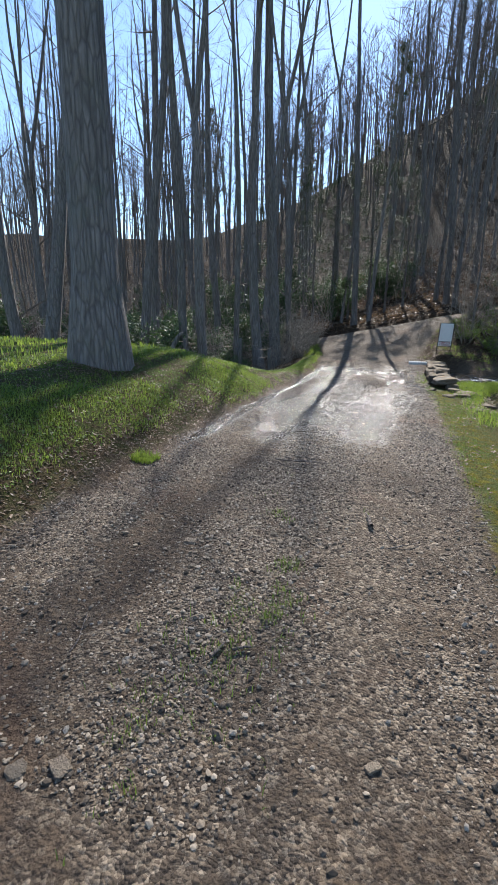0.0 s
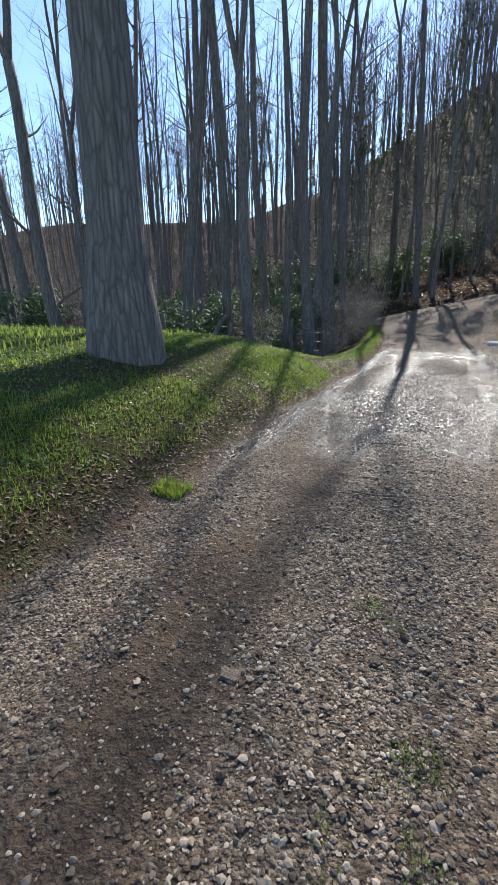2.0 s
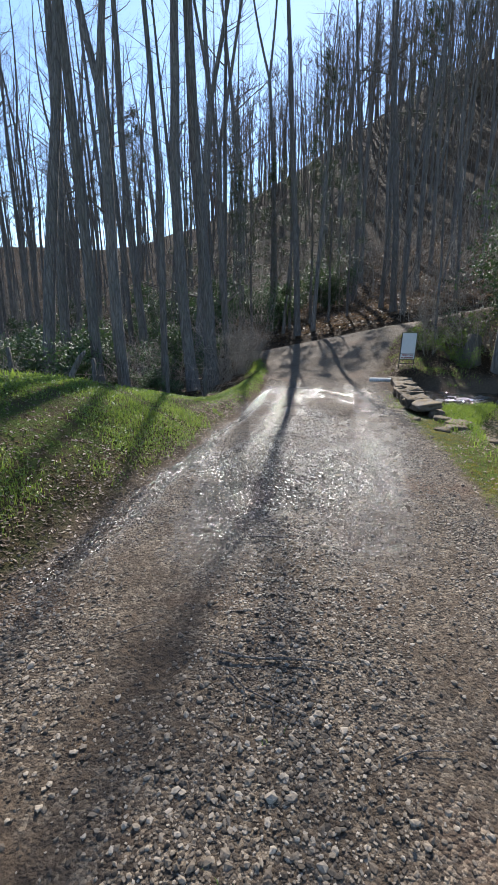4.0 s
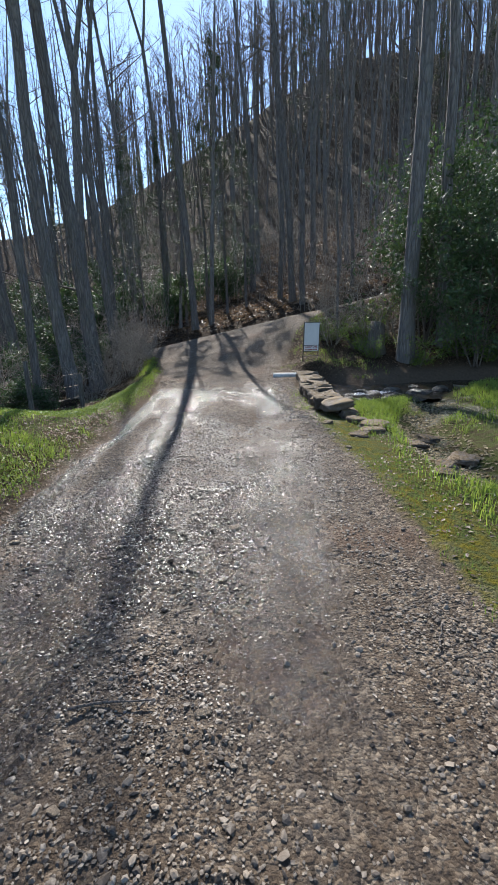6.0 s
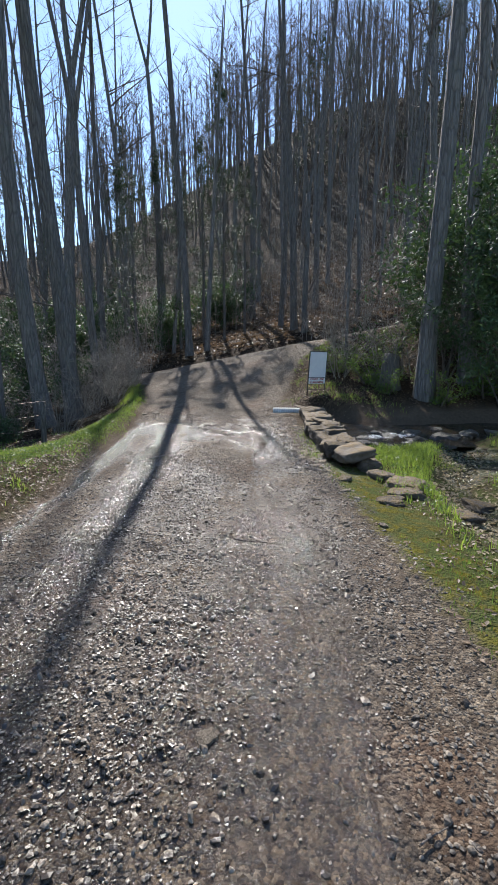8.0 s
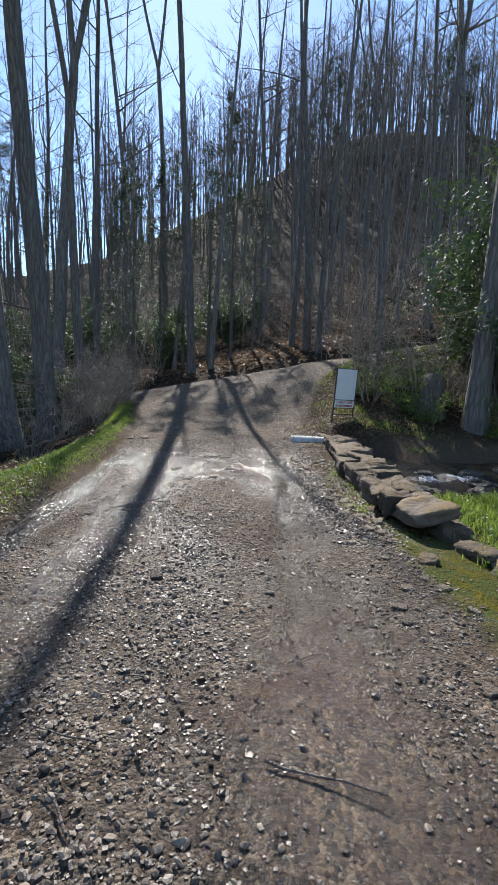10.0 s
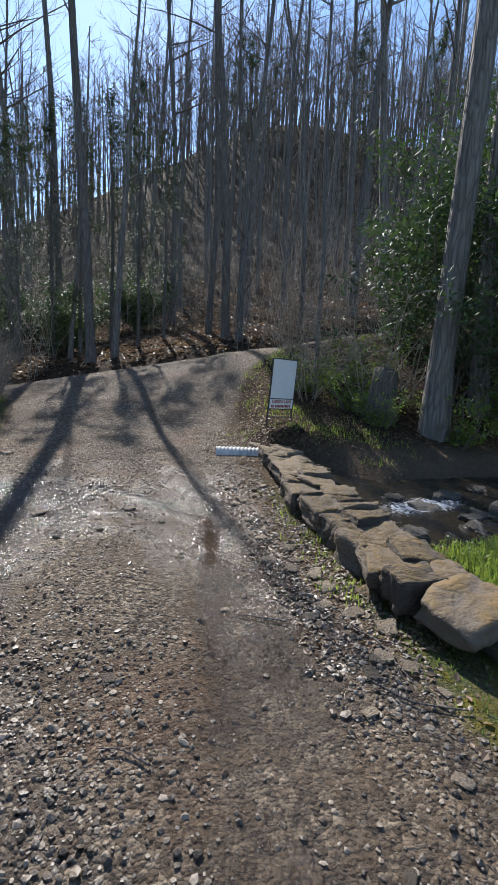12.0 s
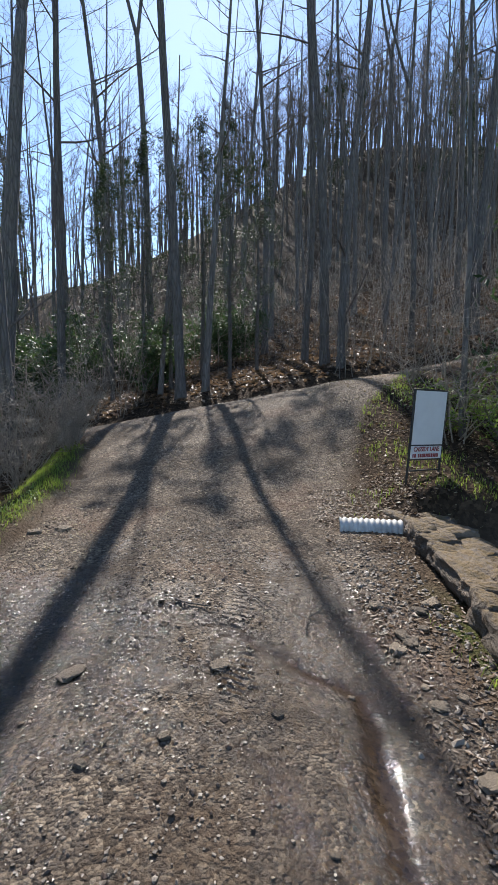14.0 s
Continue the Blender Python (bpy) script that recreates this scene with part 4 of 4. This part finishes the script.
blades("grass", "sparse grass on the crown of the drive", 9000, 35, (-0.7, 0.6, 0.2, 4.2), lambda x, y: np.exp(-(((x + 0.1) / 0.28) ** 2)) * np.clip(rough(x, y, 0.3) * 1.1 - 0.15, 0, 1) * sm(4.2, 2.6, y), (0.02, 0.07), (0.003, 0.006), M_WEED, 0.05)
blades("grass", "grass and weeds between road, sign and creek wall", 22000, 36, (1.2, 4.0, 12.4, 22.3), lambda x, y: np.clip(0.25 + 0.8 * rough(x, y, 0.4), 0, 0.8) * (masks(x, y)["road"] < 0.4) * sm(1.0, 1.3, far_from(CREEK, x, y)), (0.03, 0.10), (0.005, 0.010), M_GRASS, 0.09)
blades("dry_grass", "dry straw stalks lying along the verge", 5000, 37, (-4.2, -1.9, 1.5, 18.5), lambda x, y: verge(x, y) * 0.5, (0.05, 0.12), (0.003, 0.006), M_STRAW)
for hx, hy, k in ((-0.22, 2.93, 90), (0.0, 2.14, 130), (-0.21, 1.73, 90), (0.1, 1.82, 110), (-0.08, 1.58, 90), (0.05, 1.52, 90), (-0.39, 0.7, 60)):
    blades("grass", "small tuft of grass growing through the gravel", k, int(100 + hx * 50 + hy * 9), (hx - 0.09, hx + 0.09, hy - 0.1, hy + 0.1), lambda x, y: np.ones_like(x), (0.015, 0.05), (0.003, 0.006), M_WEED, 0.035)
tuft = blades("grass", "bright green grass tuft at the gravel's edge", 420, 38, (-2.14, -1.9, 3.75, 4.0), lambda x, y: np.ones_like(x), (0.06, 0.17), (0.005, 0.01), M_GRASS)

g = np.random.default_rng(50)


def scatter(count, x0, x1, y0, y1, keep):
    x, y = g.uniform(x0, x1, count), g.uniform(y0, y1, count)
    ok = g.random(count) < keep(x, y)
    return x[ok], y[ok]


x, y = scatter(70000, -5.0, -1.85, 1.2, 17.5, lambda x, y: np.clip(verge(x, y) * 0.7 + 0.3 * sm(0.2, 0.6, left_edge(y) - x) * np.clip(rough(x + 3, y, 0.3), 0, 1), 0, 1))
tagged(new("ground_weeds", flakes("ground_weeds", len(x), x, y, height(x, y) + g.uniform(0.01, 0.06, len(x)), g, (0.014, 0.034), 0.2, M_WEED, 0.5, 1.2)), "low round-leaved weeds among the verge grass", "weeds", "", "stuff")
x, y = scatter(26000, -8.5, 7.5, 12.0, 31.0, lambda x, y: masks(x, y)["leaf"] * (masks(x, y)["road"] < 0.3) * (far_from(CREEK, x, y) > 0.9))
tagged(new("leaf_litter", flakes("leaf_litter", len(x), x, y, height(x, y) + 0.008, g, (0.02, 0.048), 0.12, M_LITTER, 0.28)), "dry brown fallen leaves under the trees", "leaf litter", "", "stuff")
x, y = scatter(30000, -16, 18, 26.5, 52.0, lambda x, y: np.ones_like(x))
tagged(new("leaf_litter", flakes("leaf_litter", len(x), x, y, height(x, y) + 0.02, g, (0.09, 0.17), 0.25, M_LITTER, 0.4)), "dry fallen leaves covering the wooded slope", "leaf litter", "", "stuff")
x, y = scatter(3800, 1.3, 2.9, 3.0, 14.0, lambda x, y: np.clip(0.5 + 0.7 * rough(x, y, 0.35), 0, 1))
tagged(new("leaf_litter", flakes("leaf_litter", len(x), x, y, height(x, y) + 0.008, g, (0.012, 0.034), 0.12, M_LITTER, 0.3)), "dead leaves and bits among moss by the drive", "leaf litter", "", "stuff")
x, y = scatter(9000, 1.9, 4.2, 5.0, 13.5, lambda x, y: np.exp(-((far_from(RUNNEL, x, y) / 0.42) ** 2)))
tagged(new("leaf_litter", flakes("leaf_litter", len(x), x, y, height(x, y) + 0.01, g, (0.02, 0.05), 0.2, M_STRAW, 0.3)), "pale dry leaves lying in the muddy runnel", "leaf litter", "", "stuff")
x, y = scatter(14000, 1.5, 4.5, 6.5, 14.0, lambda x, y: creekside(x, y))
tagged(new("ground_weeds", flakes("ground_weeds", len(x), x, y, height(x, y) + g.uniform(0.02, 0.1, len(x)), g, (0.015, 0.04), 0.2, M_WEED, 0.6, 1.5)), "low leafy weeds among the creek grass", "weeds", "", "stuff")
x, y = scatter(12000, 0.9, 2.0, 12.0, 17.5, lambda x, y: np.clip(0.6 + 0.6 * rough(x, y, 0.35), 0, 1))
tagged(new("leaf_litter", flakes("leaf_litter", len(x), x, y, height(x, y) + 0.006, g, (0.008, 0.024), 0.1, M_LITTER, 0.35, 2.2)), "leaf crumbs and bark bits beside the creek wall", "leaf litter", "", "stuff")
x, y = scatter(7000, -2.2, 3.6, 15.5, 22.5, lambda x, y: np.clip(0.1 + 0.6 * rough(x, y, 0.6) + 0.8 * sm(0.9, 1.8, x), 0, 1))
tagged(new("leaf_litter", flakes("leaf_litter", len(x), x, y, height(x, y) + 0.006, g, (0.01, 0.028), 0.1, M_STRAW, 0.3, 2.0)), "scattered leaf bits where the drive meets the lane", "leaf litter", "", "stuff")
x, y = scatter(40000, -4.6, -1.8, 0.8, 13.0, lambda x, y: 0.9 * np.exp(-(((left_edge(y) - x - 0.22) / 0.3) ** 2)) + 0.22 * sm(0.2, 0.5, left_edge(y) - x) + 1.0 * np.exp(-((np.hypot(x + 3.4, y - 5.4) / 0.9) ** 2)))
tagged(new("leaf_litter", flakes("leaf_litter", len(x), x, y, height(x, y) + 0.006, g, (0.008, 0.026), 0.12, M_LITTER, 0.35, 2.2)), "small dead leaves along the gravel's edge", "leaf litter", "", "stuff")


# ---- shrubs ----
def evergreen_meshes(seed, tall, spread, leaves, leaf, material=None):
    rng = random.Random(seed)
    v, f, tips = [], [], []
    for i in range(7):
        a = rng.uniform(0, 6.283)
        pts, rad = grow(rng, v, f, Vector((rng.uniform(-0.12, 0.12), rng.uniform(-0.12, 0.12), -0.1)), Vector((math.cos(a) * spread, math.sin(a) * spread, 1)), tall * rng.uniform(0.7, 1.05), 0.028, 1, 0.5, 5, 0.15, 5, 0.16)
        for j in range(7):
            m = rng.randint(1, len(pts) - 2)
            b = rng.uniform(0, 6.283)
            q, _ = grow(rng, v, f, pts[m], Vector((math.cos(b), math.sin(b), rng.uniform(0.0, 0.7))), tall * rng.uniform(0.15, 0.36), 0.012, 2, 0.5, 4, 0.1, 5, 0.2)
            tips.extend(q[1:])
        tips.extend(pts[3:])
    gg = np.random.default_rng(seed)
    t = np.array([p[:] for p in tips])
    c = t[gg.integers(0, len(t), leaves)] + gg.normal(0, 0.075 * tall ** 0.5, (leaves, 3))
    c[:, 2] = np.abs(c[:, 2])
    return mesh_of("branchwork", v, f, M_TWIG), flakes("foliage", leaves, c[:, 0], c[:, 1], c[:, 2], gg, leaf, -0.12, material or M_EVERGREEN, 0.7, 2.4)


def shrub(x, y, seed, tall, spread, leaves, leaf, label, group, material=None):
    s = root("shrub", pose(x, y, ground_z(x, y)), label, "shrub", group)
    a, b = evergreen_meshes(seed, tall, spread, leaves, leaf, material)
    part("branchwork", a, s), part("foliage", b, s, "small light green leaves" if material else "glossy dark green leaves")
    return s


shrubs = [
    shrub(3.7, 17.9, 1, 1.0, 0.7, 1300, (0.02, 0.038), "loose green brush on the sunny creek bank", "bank brush", M_WEED),
    shrub(5.6, 17.9, 2, 6.4, 0.22, 5200, (0.05, 0.085), "tall leafy evergreen shrub over the creek", "evergreen shrubs"),
    shrub(-7.2, 14.2, 3, 2.3, 0.5, 2800, (0.045, 0.075), "leafy evergreen shrub at the edge of the wood", "evergreen shrubs"),
    shrub(-8.5, 30.5, 4, 3.2, 0.5, 3000, (0.06, 0.10), "dark evergreen shrub on the wooded slope", "evergreen shrubs"),
]
sr = random.Random(77)
for k, x, y, sc in [(0, 2.95, 18.6, 0.9), (0, 4.3, 18.9, 1.3), (0, 3.9, 17.1, 0.8), (0, 5.0, 16.6, 1.0), (0, 6.2, 16.9, 1.3), (0, 6.9, 16.5, 1.1), (1, 7.3, 19.2, 0.9), (1, 6.4, 16.2, 0.75), (1, 6.9, 20.4, 0.8), (1, 8.6, 17.0, 1.1), (1, 9.5, 21.0, 1.0), (2, 6.0, 20.6, 0.8),
                    (2, -9.2, 15.8, 1.1), (2, -5.6, 15.9, 0.55), (2, -6.2, 18.8, 0.9), (2, -4.9, 20.6, 0.7), (2, -8.3, 19.5, 1.2), (2, -11.0, 17.5, 1.2), (2, -13.5, 18.0, 1.3), (2, -4.6, 15.6, 0.4), (2, -16.0, 16.0, 1.4), (2, -18.5, 15.0, 1.3), (2, -21.0, 17.5, 1.6), (2, -23.5, 15.5, 1.5), (2, -26.0, 19.0, 1.8), (2, -10.5, 22.0, 1.3), (2, -6.8, 22.5, 1.0), (2, -19.0, 20.0, 1.4)]:
    copy_thing(shrubs[k], pose(x, y, ground_z(x, y), 0, 0, sr.uniform(0, 360)) @ Matrix.Scale(1, 4)).scale = (sc, sc, sc)
for i in range(26):
    y = 27.0 + 26 * sr.random() ** 1.3
    x = sr.choice((sr.uniform(-0.75, -0.22), sr.uniform(0.4, 0.66))) * (y - 3)
    sc = sr.uniform(0.5, 1.25)
    copy_thing(shrubs[3], pose(x, y, ground_z(x, y), 0, 0, sr.uniform(0, 360))).scale = (sc, sc, sc)


for i in range(15):
    x, y = sr.uniform(-9.5, 0.3), sr.uniform(29, 39)
    sc = sr.uniform(0.6, 1.15)
    copy_thing(shrubs[3], pose(x, y, ground_z(x, y), 0, 0, sr.uniform(0, 360))).scale = (sc, sc, sc)


def bare_bush(x, y, seed, tall, stems, label):
    b = root("bush", pose(x, y, ground_z(x, y)), label, "bush", "bare bushes")
    rng = random.Random(seed)
    v, f = [], []
    for i in range(stems):
        a = rng.uniform(0, 6.283)
        pts, rad = grow(rng, v, f, Vector((rng.uniform(-0.2, 0.2), rng.uniform(-0.2, 0.2), -0.05)), Vector((math.cos(a) * 0.5, math.sin(a) * 0.5, 1)), tall * rng.uniform(0.6, 1.1), 0.013, 1, 0.5, 4, -0.1, 5, 0.17)
        for j in range(6):
            m = rng.randint(1, len(pts) - 2)
            c = rng.uniform(0, 6.283)
            q, _ = grow(rng, v, f, pts[m], Vector((math.cos(c), math.sin(c), rng.uniform(0, 0.9))), tall * rng.uniform(0.2, 0.42), 0.006, 2, 0.5, 3, -0.1, 5, 0.22)
            for k in range(2):
                c = rng.uniform(0, 6.283)
                grow(rng, v, f, q[rng.randint(1, len(q) - 1)], Vector((math.cos(c), math.sin(c), rng.uniform(-0.2, 0.8))), tall * rng.uniform(0.1, 0.2), 0.004, 3, 0.5, 3, 0.0, 5, 0.2)
    part("branchwork", mesh_of("branchwork", v, f, M_BRUSH), b)
    return b


bush = bare_bush(-3.25, 19.3, 5, 1.7, 17, "leafless twiggy bush beside the drive")
bush2 = bare_bush(3.0, 18.3, 6, 2.3, 9, "arching leafless briar by the sign")
for k, x, y, sc in [(0, -4.2, 19.6, 1.2), (0, -3.9, 17.0, 0.9), (0, -2.95, 20.6, 0.75), (0, -3.6, 20.9, 1.0), (0, -3.3, 21.6, 0.8), (0, -2.75, 19.9, 0.5), (0, -3.0, 18.6, 0.6), (0, -3.7, 18.6, 1.0), (0, -4.4, 21.0, 1.3), (0, -5.6, 18.2, 1.2), (0, -3.4, 21.2, 1.1), (0, -6.3, 16.9, 1.2), (0, -8.0, 17.2, 1.3), (0, -9.9, 15.0, 1.3), (0, -12.0, 16.0, 1.5), (1, 3.5, 19.3, 1.0), (1, 4.1, 17.9, 1.1), (1, 5.0, 18.4, 1.3), (1, 6.6, 18.2, 1.4), (0, 3.3, 20.6, 0.8), (0, -7.0, 24.0, 1.5), (0, -5.0, 26.6, 1.4), (0, -9.5, 25.5, 1.5), (0, -12.5, 20.5, 1.6), (0, -15.0, 18.5, 1.6)]:
    copy_thing((bush, bush2)[k], pose(x, y, ground_z(x, y), 0, 0, sr.uniform(0, 360))).scale = (sc, sc, sc)


# ---- pines on the slope ----
def pine(x, y, seed, tall):
    t = root("pine_tree", pose(x, y, ground_z(x, y)), "tall dark pine with drooping needle boughs on the slope", "tree", "slope pines")
    rng = random.Random(seed)
    v, f, cl = [], [], []
    pts = [Vector((0.05 * math.sin(i), 0, tall * i / 12 - 0.2)) for i in range(13)]
    tube(v, f, pts, [0.2 * (1 - 0.9 * i / 12) for i in range(13)], 8)
    part("trunk", mesh_of("trunk", v, f, M_BARK), t)
    v, f = [], []
    for i in range(58):
        z = rng.uniform(0.28, 0.98)
        a = rng.uniform(0, 6.283)
        ln = tall * 0.17 * (1.15 - z) * rng.uniform(0.8, 1.5)
        p, _ = grow(rng, v, f, Vector((0, 0, tall * z)), Vector((math.cos(a), math.sin(a), rng.uniform(-0.15, 0.25))), ln, 0.03, 1, 0.5, 4, 0.02, 5, 0.1)
        cl.extend(p[2:] + p[4:])
    part("branchwork", mesh_of("branchwork", v, f, M_TWIG), t)
    gg = np.random.default_rng(seed)
    c = np.array([p[:] for p in cl])
    n = 4200
    c = c[gg.integers(0, len(c), n)] + gg.normal(0, 0.2, (n, 3))
    part("needles", flakes("needles", n, c[:, 0], c[:, 1], c[:, 2], gg, (0.035, 0.075), 0.05, M_NEEDLE, 0.5, 5.0), t, "dark green needle sprays")
    return t


pines = [pine(9.5, 62, 1, 20), pine(-12.0, 64, 2, 17)]
pr = random.Random(9)
for x, y, sc in [(-2.3, 29.1, 0.44), (-1.2, 29.6, 0.46), (-0.2, 28.9, 0.40), (-3.4, 29.8, 0.46), (-4.5, 29.4, 0.42), (0.8, 29.6, 0.38), (-5.9, 33.5, 0.5), (-8.6, 31.2, 0.45)]:
    copy_thing(pines[0], pose(x, y, ground_z(x, y), 0, 0, pr.uniform(0, 360))).scale = (sc, sc, sc)
for x, y in [(22, 62), (28, 72), (-1, 66), (18, 84), (34, 84), (40, 76), (24, 50), (-24, 62)]:
    sc = pr.uniform(0.8, 1.25)
    copy_thing(pr.choice(pines), pose(x, y, ground_z(x, y), 0, 0, pr.uniform(0, 360))).scale = (sc, sc, sc)


# ---- fence and fallen sticks ----
fence = root("wire_fence", pose(0, 0, 0), "old wooden posts with sagging rusty wire behind the lawn", "fence")
spots = [(-8.6, 10.6), (-6.9, 11.6), (-5.35, 12.3), (-3.95, 13.2), (-3.35, 14.4)]
tops = []
for i, (x, y) in enumerate(spots):
    v, f = [], []
    h = (0.95, 1.0, 0.9, 1.05, 0.8)[i]
    z = ground_z(x, y)
    tops.append(Vector((x, y, z)))
    tube(v, f, [Vector((0, 0, -0.2)), Vector((0.01, 0, h * 0.5)), Vector((0.02 * (i - 2), 0, h))], [0.055, 0.052, 0.048], 8)
    part("post", mesh_of("post", v, f, M_POST), fence, "", pose(x, y, z))
for h in (0.3, 0.55, 0.8):
    for a, b in zip(tops, tops[1:]):
        v, f = [], []
        tube(v, f, [a.lerp(b, k / 6) + Vector((0, 0, h - 0.05 * math.sin(math.pi * k / 6))) for k in range(7)], [0.004] * 7, 4)
        part("wire", mesh_of("wire", v, f, M_WIRE), fence)
stake = root("stake", pose(-4.62, 7.8, ground_z(-4.62, 7.8)), "thin dark stake standing on the lawn", "stake")
v, f = [], []
tube(v, f, [Vector((0, 0, -0.1)), Vector((0.0, 0, 0.5)), Vector((0.01, 0, 1.0))], [0.018, 0.017, 0.015], 7)
part("shaft", mesh_of("shaft", v, f, M_POST), stake)
snag = root("snag", pose(-5.3, 11.1, ground_z(-5.3, 11.1)), "short leaning broken stem behind the lawn", "snag")
v, f = [], []
tube(v, f, [Vector((0, 0, -0.1)), Vector((0.1, 0, 0.3)), Vector((0.3, 0, 0.62)), Vector((0.42, 0, 0.75))], [0.075, 0.065, 0.055, 0.03], 8)
part("stem", mesh_of("stem", v, f, M_BARK), snag)

kr = random.Random(31)


def stick(x, y, turn, length, radius, label="thin fallen twig lying on the gravel"):
    s = root("stick", pose(x, y, ground_z(x, y) + radius + 0.012, 0, 0, turn), label, "stick", "fallen twigs")
    v, f, pts, p, d = [], [], [], Vector((-length / 2, 0, 0)), Vector((1, 0, 0))
    for i in range(7):
        pts.append(p)
        d = (d + Vector((0, kr.gauss(0, 0.16), 0))).normalized()
        p = p + d * length / 6
    tube(v, f, pts, [radius * (1 - 0.09 * i) for i in range(7)], 6)
    for k in (2, 4):
        if length > 0.4:
            q = pts[k]
            e = Vector((1, kr.choice((-0.7, 0.7)), 0.08)).normalized()
            tube(v, f, [q, q + e * length * 0.14, q + e * length * 0.26 + Vector((0.02, 0, 0))], [radius * 0.6, radius * 0.45, radius * 0.25], 5)
    part("stem", mesh_of("stem", v, f, M_TWIG), s)


for x, y, a, ln, r in [(0.48, 3.0, 100, 0.24, 0.018), (-0.35, 4.2, -25, 0.62, 0.008), (-0.42, 4.05, -50, 0.45, 0.006), (-0.5, 5.64, 5, 0.35, 0.008), (0.75, 2.7, 30, 0.3, 0.006), (-0.15, 1.25, 60, 0.12, 0.012), (-0.05, 1.3, 35, 0.1, 0.01),
                      (-0.9, 12.4, 8, 1.1, 0.009), (0.2, 15.0, -60, 0.5, 0.006), (0.55, 14.9, 75, 0.45, 0.006), (1.2, 11.6, -60, 0.4, 0.006), (1.3, 12.0, -70, 0.5, 0.007), (-0.2, 14.9, -40, 0.35, 0.006), (-1.2, 9.0, 50, 0.3, 0.006), (0.3, 9.2, -35, 0.4, 0.006)]:
    stick(x, y, a, ln, r)
for i in range(26):
    stick(kr.uniform(-1.7, 1.3), kr.uniform(1.0, 16.5), kr.uniform(0, 180), kr.uniform(0.1, 0.35), kr.uniform(0.003, 0.006))
